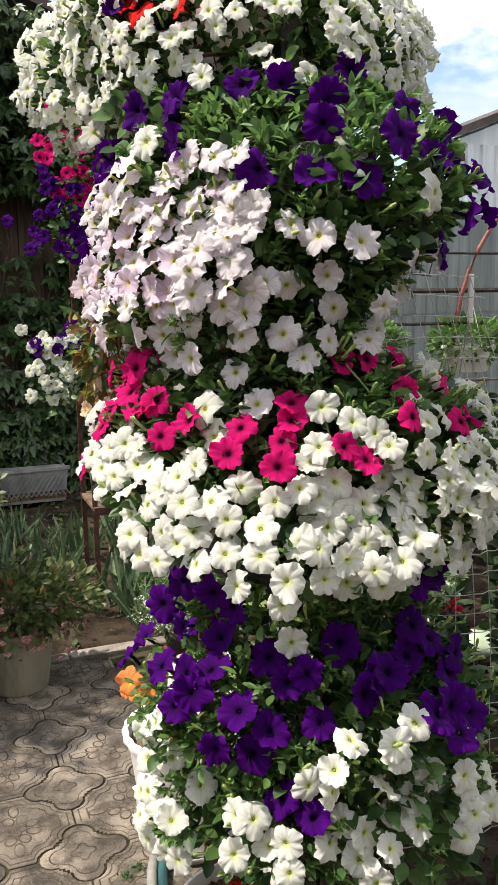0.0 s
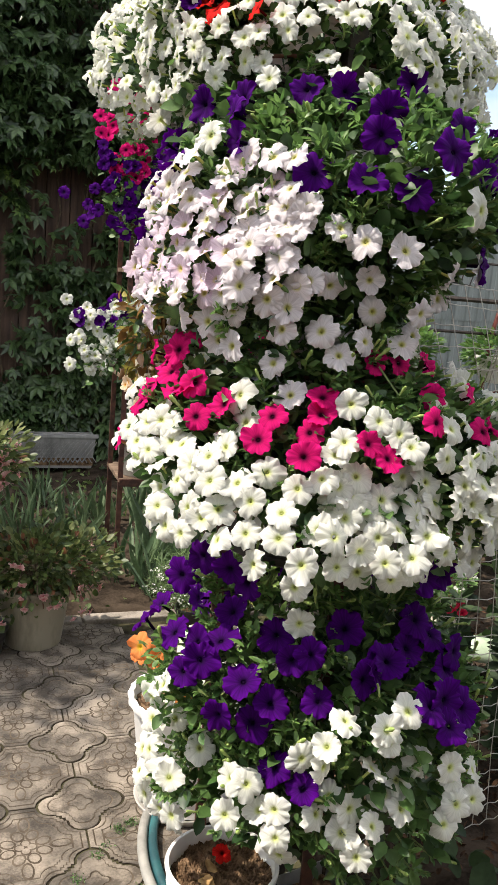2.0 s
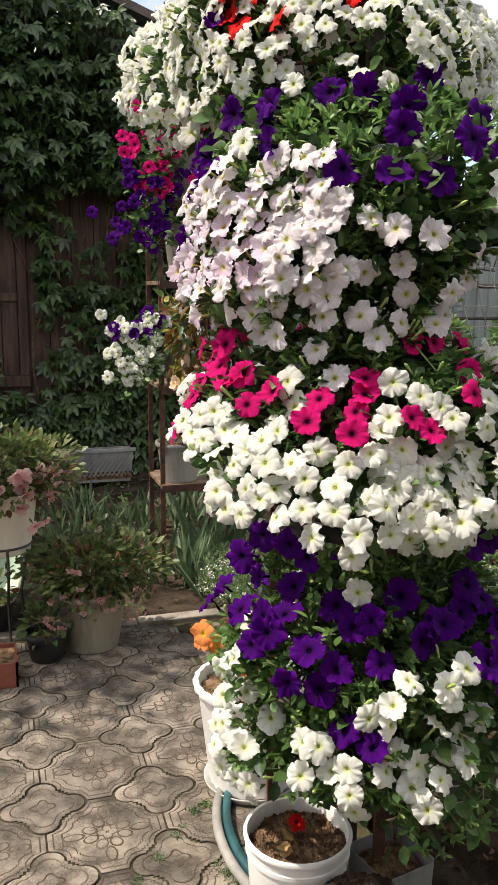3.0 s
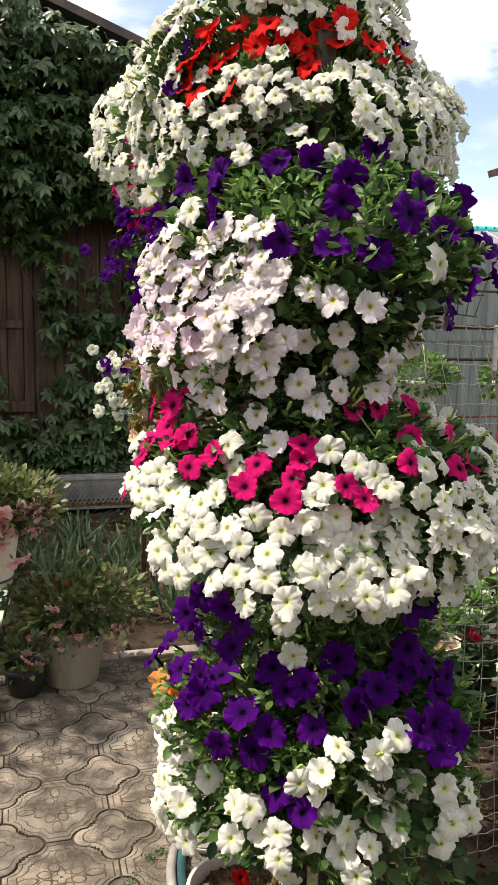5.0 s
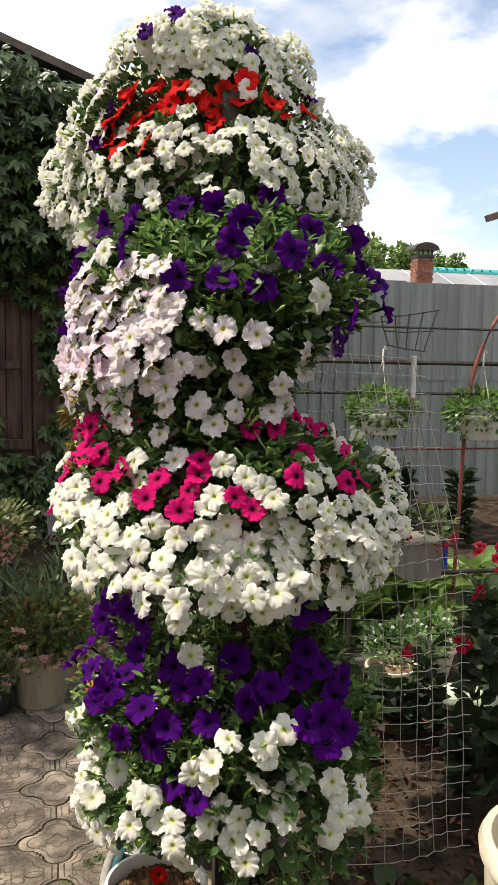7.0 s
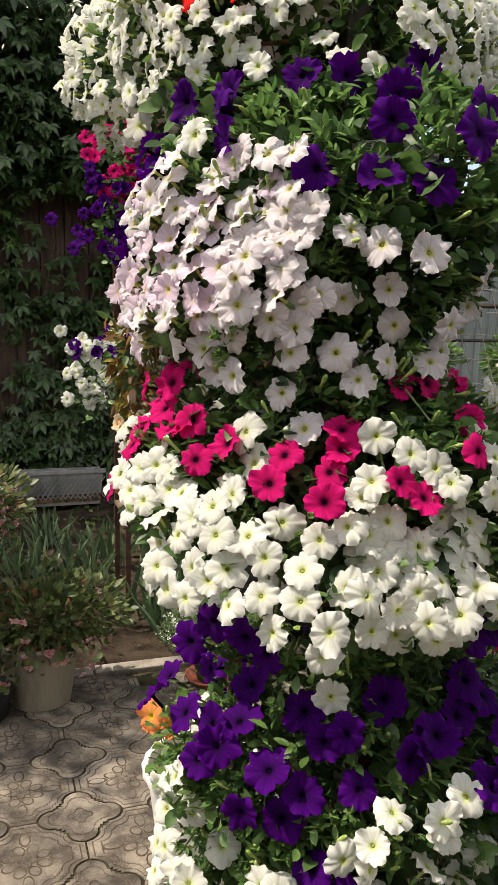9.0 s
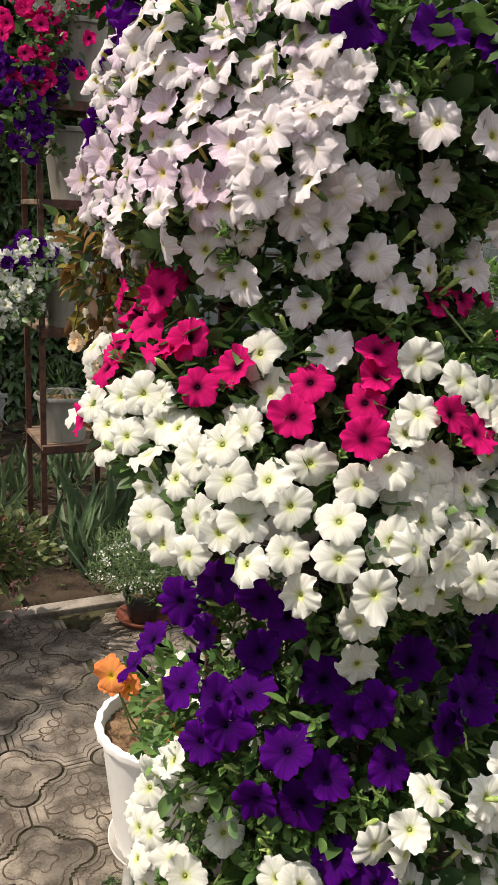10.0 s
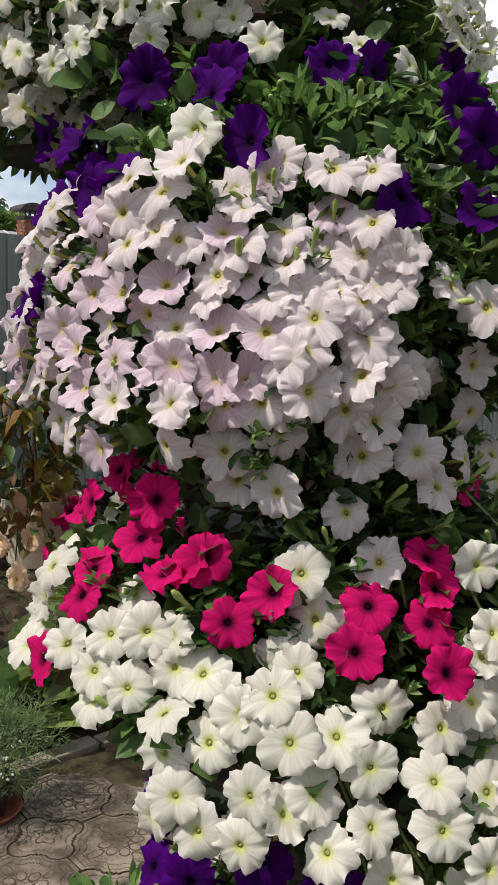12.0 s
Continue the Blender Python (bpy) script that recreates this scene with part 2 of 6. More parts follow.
BLACKPLASTIC = surface("black plastic", (0.012, 0.012, 0.012), (0.03, 0.03, 0.028), 8, 0.45, 0.05)
TERRACOTTA = surface("red-brown plastic", (0.15, 0.04, 0.024), (0.26, 0.075, 0.045), 8, 0.6, 0.1)
TROUGH = surface("weathered grey plastic", (0.17, 0.17, 0.165), (0.27, 0.27, 0.26), 9, 0.6, 0.15, stretch=(1, 1, 0.4))
TEAL = surface("teal rubber", (0.01, 0.055, 0.065), (0.018, 0.10, 0.105), 14, 0.5, 0.15)
HOSE = surface("grey rubber", (0.20, 0.195, 0.175), (0.31, 0.30, 0.27), 10, 0.6, 0.2)
RUST = surface("rusty steel", (0.04, 0.016, 0.011), (0.11, 0.042, 0.026), 22, 0.75, 0.5)
DARKSTEEL = surface("dark steel", (0.02, 0.016, 0.014), (0.06, 0.045, 0.035), 25, 0.6, 0.3, metal=0.3)
WOOD = surface("weathered wood", (0.085, 0.052, 0.032), (0.22, 0.15, 0.10), 5, 0.75, 0.5, stretch=(1, 6, 6))
OLDWOOD = surface("old brown boards", (0.036, 0.020, 0.014), (0.095, 0.055, 0.037), 4, 0.8, 0.6, stretch=(8, 8, 0.7))
BRICK = surface("red brick", (0.15, 0.065, 0.045), (0.30, 0.14, 0.095), 8, 0.9, 0.6, vary=0.2)
MORTAR = surface("lime mortar", (0.09, 0.075, 0.062), (0.17, 0.145, 0.12), 20, 0.95, 0.5)
FENCE = surface("grey corrugated steel", (0.135, 0.158, 0.150), (0.225, 0.255, 0.245), 2.2, 0.5, 0.08, metal=0.2, stretch=(6, 1, 0.35), spread=0.2)
ZINC = surface("galvanised steel", (0.48, 0.51, 0.53), (0.66, 0.69, 0.70), 1.6, 0.4, 0.06, metal=0.35, stretch=(5, 1, 0.3), spread=0.2)
ROOFGREY = surface("fibre cement roof", (0.18, 0.19, 0.205), (0.26, 0.27, 0.285), 0.8, 0.8, 0.2)
TURQUOISE = surface("turquoise painted steel", (0.03, 0.36, 0.36), (0.05, 0.46, 0.45), 2, 0.45, 0.1)
ROOFDARK = surface("brown roof edge", (0.05, 0.035, 0.03), (0.10, 0.075, 0.06), 6, 0.7, 0.3)
TWINE = surface("white polypropylene", (0.33, 0.31, 0.27), (0.45, 0.425, 0.375), 40, 0.6, 0.1)
REDPAINT = surface("rusty red paint", (0.11, 0.022, 0.017), (0.20, 0.05, 0.035), 15, 0.6, 0.3)
BLUEPLASTIC = surface("blue plastic", (0.01, 0.04, 0.35), (0.02, 0.07, 0.5), 10, 0.4, 0.05)
LIME = surface("pale green plastic", (0.30, 0.42, 0.28), (0.45, 0.56, 0.40), 5, 0.45, 0.1)
# for the added wall only, pale enough to lift the shadows
PLASTER = surface("pale lime plaster", (0.34, 0.31, 0.27), (0.46, 0.42, 0.37), 3, 0.9, 0.4, fine=80)
GROUND = surface("trodden earth", (0.025, 0.020, 0.013), (0.065, 0.055, 0.032), 0.8, 0.95, 0.6, fine=14)


# ---- building blocks ----
def part(name, data, material, parent=None, label="", smooth=False):
    """Links a bmesh (or a finished mesh) as one object, under a thing if one is given."""
    if isinstance(data, bmesh.types.BMesh):
        me = bpy.data.meshes.new(name)
        data.to_mesh(me)
        data.free()
    else:
        me = data
    if material and not me.materials:
        me.materials.append(material)
    if smooth:
        me.shade_smooth()
    ob = new(name, me)
    if parent:
        ob.parent = parent
    if label:
        ob["label"] = label
    return ob


def holder(name, place, label, category, group="", kind=""):
    """An Empty at the base of a thing."""
    ob = new(name)
    ob.empty_display_size = 0.05
    ob.matrix_basis = place
    return tagged(ob, label, category, group, kind)


def soup(name, verts, faces):
    me = bpy.data.meshes.new(name)
    me.from_pydata(verts, [], faces)
    return me


def add_box(bm, x0, x1, y0, y1, z0, z1, m=None):
    made = bmesh.ops.create_cube(bm, size=1, matrix=Matrix.LocRotScale(((x0 + x1) / 2, (y0 + y1) / 2, (z0 + z1) / 2), None, (x1 - x0, y1 - y0, z1 - z0)))
    if m:
        bmesh.ops.transform(bm, matrix=m, verts=made["verts"])
    return made["verts"]


def box(x0, x1, y0, y1, z0, z1, bevel=0.0):
    bm = bmesh.new()
    add_box(bm, x0, x1, y0, y1, z0, z1)
    if bevel:
        bmesh.ops.bevel(bm, geom=bm.edges[:], offset=bevel, segments=2, affect="EDGES", profile=0.6)
    return bm


def lathe(profile, n=40, wobble=0.0, ribs=0, rib=0.0):
    """A turned shape from (radius, height) pairs; a zero radius closes it."""
    bm = bmesh.new()
    rings = []
    for r, z in profile:
        if r == 0:
            rings.append([bm.verts.new((0, 0, z))])
            continue
        ring = []
        for i in range(n):
            a = 2 * math.pi * i / n
            q = r * (1 + wobble * math.sin(3 * a + z * 20)) + (rib * math.cos(ribs * a) if ribs else 0)
            ring.append(bm.verts.new((q * math.cos(a), q * math.sin(a), z)))
        rings.append(ring)
    for p, q in zip(rings, rings[1:]):
        for i in range(n):
            j = (i + 1) % n
            if len(p) == 1 and len(q) > 1:
                bm.faces.new((p[0], q[j], q[i]))
            elif len(q) == 1 and len(p) > 1:
                bm.faces.new((p[i], p[j], q[0]))
            elif len(p) > 1:
                bm.faces.new((p[i], p[j], q[j], q[i]))
    bmesh.ops.recalc_face_normals(bm, faces=bm.faces)
    return bm


def tube(points, radius, n=6, taper=None):
    """A round rod along points, as vertices and faces."""
    pts = [Vector(p) for p in points]
    verts, faces = [], []
    for k, p in enumerate(pts):
        way = (pts[min(k + 1, len(pts) - 1)] - pts[max(k - 1, 0)]).normalized()
        side = way.cross(Vector((0, 0, 1)) if abs(way.z) < 0.9 else Vector((1, 0, 0))).normalized()
        up = side.cross(way)
        r = radius if taper is None else radius + (taper - radius) * k / (len(pts) - 1)
        for i in range(n):
            a = 2 * math.pi * i / n
            verts.append(p + side * r * math.cos(a) + up * r * math.sin(a))
    for k in range(len(pts) - 1):
        for i in range(n):
            j = (i + 1) % n
            faces.append((k * n + i, k * n + j, k * n + n + j, k * n + n + i))
    faces.append(tuple(range(n))[::-1])
    faces.append(tuple(range((len(pts) - 1) * n, len(pts) * n)))
    return verts, faces


def tubes(name, runs, radius, n=6, taper=None):
    """Many rods in one mesh."""
    verts, faces = [], []
    for run in runs:
        v, f = tube(run, radius, n, taper)
        faces += [tuple(i + len(verts) for i in g) for g in f]
        verts += v
    return soup(name, verts, faces)


OVATE = (np.array([(0, 0, 0), (-.24, .22, .05), (-.31, .52, .06), (-.19, .80, .02), (0, 1, -.08), (.19, .80, .02), (.31, .52, .06), (.24, .22, .05), (0, .3, -.03), (0, .65, -.02)], float),
         [(0, 8, 1), (1, 8, 9, 2), (2, 9, 3), (3, 9, 4), (0, 7, 8), (7, 6, 9, 8), (6, 5, 9), (5, 4, 9)])
BLADE_SHAPE = 0.45
BROAD = (OVATE[0] * (1.75, 1, 1.6), OVATE[1])
SLIM = (np.array([(0, 0, 0), (-.10, .35, .02), (-.08, .7, .0), (0, 1, -.06), (.08, .7, 0), (.10, .35, .02), (0, .5, -.02)], float),
        [(0, 6, 1), (1, 6, 2), (2, 6, 3), (3, 6, 4), (4, 6, 5), (5, 6, 0)])
BLADE = (SLIM[0] * (BLADE_SHAPE, 1, 1), SLIM[1])
BLADE_FINE = (SLIM[0] * (0.6, 1, 1), SLIM[1])
LANCE = (OVATE[0] * (0.62, 1, 1), OVATE[1])
POINTED = (OVATE[0] * (0.95, 1, 1.5) * (1, 1.0, 1) + np.array([(0, 0.18 * (y > 0.95), 0) for _, y, _ in OVATE[0]]), OVATE[1])
HAND = (np.vstack([np.array([(0, 0, 0), (-.2, .5, .05), (0, .5, -.03), (.2, .5, .05), (0, 1, -.12)]) @ np.array([(math.cos(a), math.sin(a), 0), (-math.sin(a), math.cos(a), 0), (0, 0, 1)]) * (s, s, 1) + (0, 0, .004 * k) for k, (a, s) in enumerate(((0, 1), (.75, .9), (-.75, .9), (1.55, .62), (-1.55, .62)))]),
        [tuple(5 * k + i for i in f) for k in range(5) for f in ((0, 2, 1), (0, 3, 2), (1, 2, 4), (2, 3, 4))])


def leaves(name, places, ways, sizes, shape=OVATE, seed=1, droop=0.35, roll=0.6):
    """One mesh of many leaves: each grows from its place along its way, faces up and out."""
    rng = np.random.default_rng(seed)
    places, ways, sizes = np.asarray(places, float), np.asarray(ways, float), np.asarray(sizes, float)
    count = len(places)
    y = ways + rng.normal(0, droop, (count, 3))
    y /= np.linalg.norm(y, axis=1)[:, None]
    up = np.array([(0, 0, 1.0)]) + rng.normal(0, roll, (count, 3)) + 0.5 * ways
    x = np.cross(y, up)
    x /= np.linalg.norm(x, axis=1)[:, None] + 1e-9
    z = np.cross(x, y)
    form, cells = shape
    verts = places[:, None] + sizes[:, None, None] * (form[None, :, :1] * x[:, None] + form[None, :, 1:2] * y[:, None] + form[None, :, 2:] * z[:, None])
    step = len(form)
    faces = [tuple(i + k * step for i in f) for k in range(count) for f in cells]
    me = soup(name, verts.reshape(-1, 3).tolist(), faces)
    me.shade_smooth()
    return me


def bloom_mesh(name, material, seed, R=0.03):
    """A petunia: five broad lobes grown together, crinkled at the edge, flaring from a funnel with a green calyx behind."""
    rng = np.random.default_rng(seed)
    N = 60
    p = rng.uniform(0, 6.28, 12)
    cup = rng.uniform(-0.26, 0.20)
    curl = rng.uniform(-0.15, 0.16, 5)
    lobe = rng.uniform(0.86, 1.08, 5)
    tip = rng.normal(0, 0.11, 5)
    notch = rng.uniform(0.10, 0.22, 5)
    frill = rng.uniform(0.8, 1.6)
    verts, faces = [], []
    rings = [(0.02, -1.36), (0.085, -1.28), (0.12, -1.10), (0.13, -0.86), (0.075, -0.80), (0.085, -0.42), (0.085, -0.17), (0.14, -0.11), (0.24, -0.06), (0.40, -0.02), (0.57, 0.012), (0.73, 0.03), (0.86, 0.03), (0.94, 0.015), (1.0, -0.01)]
    for k, (r, z) in enumerate(rings):
        for i in range(N):
            a = 2 * math.pi * i / N
            u = abs(math.cos(2.5 * a))
            which = int((a + math.pi / 5) / (2 * math.pi / 5)) % 5
            seam = int(a / (2 * math.pi / 5)) % 5
            w = max(0, (r - 0.14) / 0.86)
            q = r * (1 - w ** 3 * notch[seam] * (1 - u) ** 2.4 - 0.05 * w * w * (1 - u)) * (1 + w * w * (lobe[which] - 1) * u)
            q *= 1 + w ** 3 * (0.030 * math.sin(11 * a + p[0]) + 0.022 * math.sin(19 * a + p[1]))
            h = z + w * w * (cup + tip[which] * u + 0.10 * math.sin(2 * a + p[4]) + 0.07 * math.sin(3 * a + p[5]))
            h += frill * (w ** 4) * (0.07 * math.sin(7 * a + p[2]) + 0.06 * math.sin(11 * a + p[3]) + 0.035 * math.sin(17 * a + p[6]))
            h += frill * 0.022 * w * math.sin(8 * a + p[7] + 5 * r) + frill * 0.010 * w * math.sin(23 * a + p[8])
            h -= 0.07 * w * (1 - u) ** 2 + curl[which] * max(0, w - 0.5) ** 1.5 * 1.5 * u
            verts.append((q * R * math.cos(a), q * R * math.sin(a), h * R))
    for k in range(len(rings) - 1):
        for i in range(N):
            j = (i + 1) % N
            faces.append((k * N + i, k * N + j, k * N + N + j, k * N + N + i))
    cells = len(faces)
    mid = len(verts)
    verts.append((0, 0, -0.17 * R))
    faces += [(mid, 6 * N + i, 6 * N + (i + 1) % N) for i in range(N)]
    me = soup(name, verts, faces)
    me.materials.append(material)
    me.materials.append(SHOOT)
    me.polygons.foreach_set("material_index", [1] * (4 * N) + [0] * (cells - 4 * N + N))
    me.shade_smooth()
    return me


BLOOMS = {m.name: [bloom_mesh("bloom", m, 10 * i + k) for k in range(10)] for i, m in enumerate((WHITE, BLUSH, PINK, MAGENTA, PURPLE, LILAC, RED, CRIMSON, APRICOT, ORANGE, ROSE))}


def set_bloom(parent, rng, at, way, size, material, name="bloom"):
    """One bloom as a part, facing along way."""
    way = Vector(way).normalized()
    turn = way.to_track_quat("Z", "Y") @ Euler((0, 0, rng.uniform(0, 6.28))).to_quaternion()
    ob = new(name, BLOOMS[material.name][rng.randrange(10)])
    s = size / 0.06 * rng.uniform(0.92, 1.08)
    ob.matrix_basis = Matrix.LocRotScale(Vector(at), turn, (s * rng.uniform(0.93, 1.05), s * rng.uniform(0.93, 1.05), s))
    ob.parent = parent
    return ob


def plant_pot(parent, r=0.09, h=0.14, material=PLASTIC, soil=True, ribs=0, at=(0, 0, 0), label=""):
    """A tapered pot with a rolled rim, hollow, filled with soil."""
    x = Matrix.Translation(at)
    low = r * 0.74
    bm = lathe([(0, 0), (low - 0.004, 0), (low, 0.004), (r * 0.95, h - 0.022), (r * 0.955, h - 0.02), (r * 1.03, h - 0.018), (r * 1.04, h - 0.012), (r * 1.04, h - 0.003), (r * 1.025, h),
                (r * 0.95, h), (r * 0.935, h - 0.004), (r * 0.9, h - 0.05), (0, h - 0.05)], 48, ribs=ribs, rib=0.0018 if ribs else 0)
    bmesh.ops.transform(bm, matrix=x, verts=bm.verts)
    pot = part("pot", bm, material, parent, label, smooth=True)
    pot.data.set_sharp_from_angle(angle=radians(35))
    if soil:
        rng = random.Random(int(1000 * (r + at[0] + 3 * at[1])))
        bm = bmesh.new()
        bmesh.ops.create_grid(bm, x_segments=26, y_segments=26, size=r * 0.98)
        gone = [v for v in bm.verts if v.co.length > r * 0.945]
        bmesh.ops.delete(bm, geom=gone, context="VERTS")
        for v in bm.verts:
            v.co.z = h - 0.028 + 0.012 * noise.noise(v.co * 40 + Vector((rng.random(), 0, 0))) + 0.006 * noise.noise(v.co * 120)
        bmesh.ops.transform(bm, matrix=x, verts=bm.verts)
        part("soil", bm, POTSOIL, parent, smooth=True)
    return pot


def cloud(rng, centre, radii, count, hollow=0.45):
    """Places in an egg-shaped crown, denser towards its skin, and the ways out of it."""
    d = rng.normal(0, 1, (count, 3))
    d /= np.linalg.norm(d, axis=1)[:, None]
    r = hollow + (1 - hollow) * rng.random(count) ** 0.6
    lump = 1 + 0.18 * np.sin(4 * d[:, :1] + 3 * d[:, 1:2] + centre[0] * 7) * np.cos(5 * d[:, 2:])
    return np.asarray(centre) + d * r[:, None] * np.asarray(radii) * lump, d


def bush(parent, centre, radii, count, size, material, shape=OVATE, seed=1, name="foliage", lift=0.3, label=""):
    rng = np.random.default_rng(seed)
    places, d = cloud(rng, centre, radii, count)
    return part(name, leaves(name, places, d + (0, 0, lift), size * rng.uniform(0.6, 1.25, count), shape, seed), material, parent, label)


# ---- ground, paving, beds ----
def ground_sheet():
    """Earth out to the horizon, finely cut and uneven near by."""
    xs = [-3000, -400, -60, -15, -6, -3] + [-2 + 0.5 * i for i in range(25)] + [11, 14, 20, 35, 80, 500, 3000]
    ys = [-3000, -400, -60, -15, -6, -3] + [-2 + 0.5 * i for i in range(25)] + [11, 14, 20, 35, 80, 500, 3000]
    verts = [(x, y, -0.10 + (0.02 * noise.noise(Vector((x, y, 0))) if abs(x) < 12 and abs(y) < 12 else 0)) for y in ys for x in xs]
    w = len(xs)
    faces = [(j * w + i, j * w + i + 1, (j + 1) * w + i + 1, (j + 1) * w + i) for j in range(len(ys) - 1) for i in range(w - 1)]
    return tagged(part("ground", soup("ground", verts, faces), GROUND), "trodden brown earth of the yard and beyond", "ground", kind="structure")


def soil_bed(name, x0, x1, y0, y1, z, label, seed, step=0.05, rough=0.03):
    nx, ny = int((x1 - x0) / step), int((y1 - y0) / step)
    verts, faces = [], []
    for j in range(ny + 1):
        for i in range(nx + 1):
            x, y = x0 + (x1 - x0) * i / nx, y0 + (y1 - y0) * j / ny
            h = rough * noise.noise(Vector((x * 5, y * 5, seed))) + rough * 0.7 * noise.noise(Vector((x * 16, y * 16, seed)))
            edge = i in (0, nx) or j in (0, ny)
            verts.append((x, y, z - 0.12 if edge else z + h))
    faces = [(j * (nx + 1) + i, j * (nx + 1) + i + 1, (j + 1) * (nx + 1) + i + 1, (j + 1) * (nx + 1) + i) for j in range(ny) for i in range(nx)]
    return tagged(part(name, soup(name, verts, faces), SOIL, smooth=True), label, "soil", kind="structure")


ground_sheet()
soil_bed("back_bed", -2.2, 3.4, 3.99, 7.0, 0.0, "dark crumbly soil of the planted bed by the barn", 3)
soil_bed("corner_bed", 2.25, 6.5, 3.085, 3.985, -0.02, "dark damp soil of the vegetable bed beside the paving", 17)
soil_bed("side_bed", 1.80, 6.5, 0.6, 3.075, -0.02, "dark damp soil of the shaded vegetable bed", 9)
soil_bed("tower_bed", 1.585, 1.80, 0.6, 2.575, -0.02, "dark damp soil at the foot of the tower", 13)
soil_bed("far_bed", 3.41, 9.0, 3.99, 7.9, -0.01, "dark soil of the vegetable bed along the fence", 5, step=0.12)

CELL = 0.30


def clover_outline(grow=0.0):
    """Four round lobes with stepped corners between, counter-clockwise."""
    pts = []
    for k in range(4):
        arm = []
        for i in range(9):
            a = radians(-96 + 24 * i)
            arm.append((0.072 + (0.038 + grow) * math.cos(a), (0.038 + grow) * math.sin(a)))
        g = grow
        arm += [(0.0635 + g, 0.045 + g), (0.054 + g, 0.045 + g), (0.054 + g, 0.054 + g), (0.045 + g, 0.054 + g), (0.045 + g, 0.0635 + g)]
        c, s = ((1, 0), (0, 1), (-1, 0), (0, -1))[k]
        pts += [(c * x - s * y, s * x + c * y) for x, y in arm]
    return pts


def square_outline():
    """A tile of the cell's size whose corners give way to the clovers."""
    pts, h = [], CELL / 2 - 0.002
    whole = clover_outline(0.006)
    for cx, cy in ((1, 1), (-1, 1), (-1, -1), (1, -1)):
        quarter = [(x, y) for x, y in whole if x * cx < -0.001 and y * cy < -0.001]
        pts_here = [(cx * CELL / 2 + x, cy * CELL / 2 + y) for x, y in quarter]
        pts_here = [(max(-h, min(h, x)), max(-h, min(h, y))) for x, y in pts_here]
        ends = [(cx * h, cy * (CELL / 2 - 0.117)), (cx * (CELL / 2 - 0.117), cy * h)]
        if cx * cy < 0:
            ends.reverse()
        pts_here.sort(key=lambda p: (math.atan2(p[1] - cy * CELL / 2, p[0] - cx * CELL / 2) % (2 * math.pi)), reverse=True)
        pts += [ends[0]] + pts_here + [ends[1]]
    return pts


def relief(outline, rings, deep=0.03):
    """A moulded slab: the outline drawn in by steps, each at its own height."""
    bm = bmesh.new()
    layers = []
    for scale, z in [(1.0, -deep)] + rings:
        layers.append([bm.verts.new((x * scale, y * scale, z)) for x, y in outline])
    n = len(outline)
    for p, q in zip(layers, layers[1:]):
        for i in range(n):
            bm.faces.new((p[i], p[(i + 1) % n], q[(i + 1) % n], q[i]))
    bm.faces.new(layers[-1])
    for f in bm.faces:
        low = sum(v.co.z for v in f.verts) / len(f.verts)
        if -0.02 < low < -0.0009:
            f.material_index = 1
    return bm


def knob(bm, x, y, rx, ry, z, tall, turn=0.0, n=10):
    """A low rounded boss on a slab."""
    c, s = math.cos(turn), math.sin(turn)
    rings = []
    for k, h in ((1.20, 0.0), (0.88, tall), (0.4, tall * 1.15)):
        rings.append([bm.verts.new((x + c * rx * k * math.cos(a) - s * ry * k * math.sin(a), y + s * rx * k * math.cos(a) + c * ry * k * math.sin(a), z + h)) for a in [2 * math.pi * i / n for i in range(n)]])
    for p, q in zip(rings, rings[1:]):
        for i in range(n):
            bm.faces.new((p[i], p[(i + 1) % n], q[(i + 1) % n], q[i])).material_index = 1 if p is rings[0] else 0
    bm.faces.new(rings[-1])


def clover_mesh():
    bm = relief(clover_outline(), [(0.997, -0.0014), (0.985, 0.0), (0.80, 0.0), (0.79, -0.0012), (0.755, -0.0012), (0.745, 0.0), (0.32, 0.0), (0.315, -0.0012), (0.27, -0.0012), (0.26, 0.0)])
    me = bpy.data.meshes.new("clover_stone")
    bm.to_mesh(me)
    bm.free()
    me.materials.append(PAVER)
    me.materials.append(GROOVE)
    return me


def square_mesh():
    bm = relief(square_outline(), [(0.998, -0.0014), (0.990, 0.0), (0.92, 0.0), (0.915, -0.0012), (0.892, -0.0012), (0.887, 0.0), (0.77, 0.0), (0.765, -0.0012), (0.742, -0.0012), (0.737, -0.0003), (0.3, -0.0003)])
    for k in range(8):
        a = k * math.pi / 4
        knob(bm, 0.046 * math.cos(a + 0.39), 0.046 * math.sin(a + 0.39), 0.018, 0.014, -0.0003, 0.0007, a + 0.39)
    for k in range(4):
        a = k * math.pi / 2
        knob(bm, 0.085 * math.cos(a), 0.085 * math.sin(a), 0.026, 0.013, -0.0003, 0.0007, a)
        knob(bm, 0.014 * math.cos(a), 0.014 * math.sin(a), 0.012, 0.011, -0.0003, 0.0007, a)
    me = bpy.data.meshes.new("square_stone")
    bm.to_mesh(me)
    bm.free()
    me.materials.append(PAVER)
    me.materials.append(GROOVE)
    return me


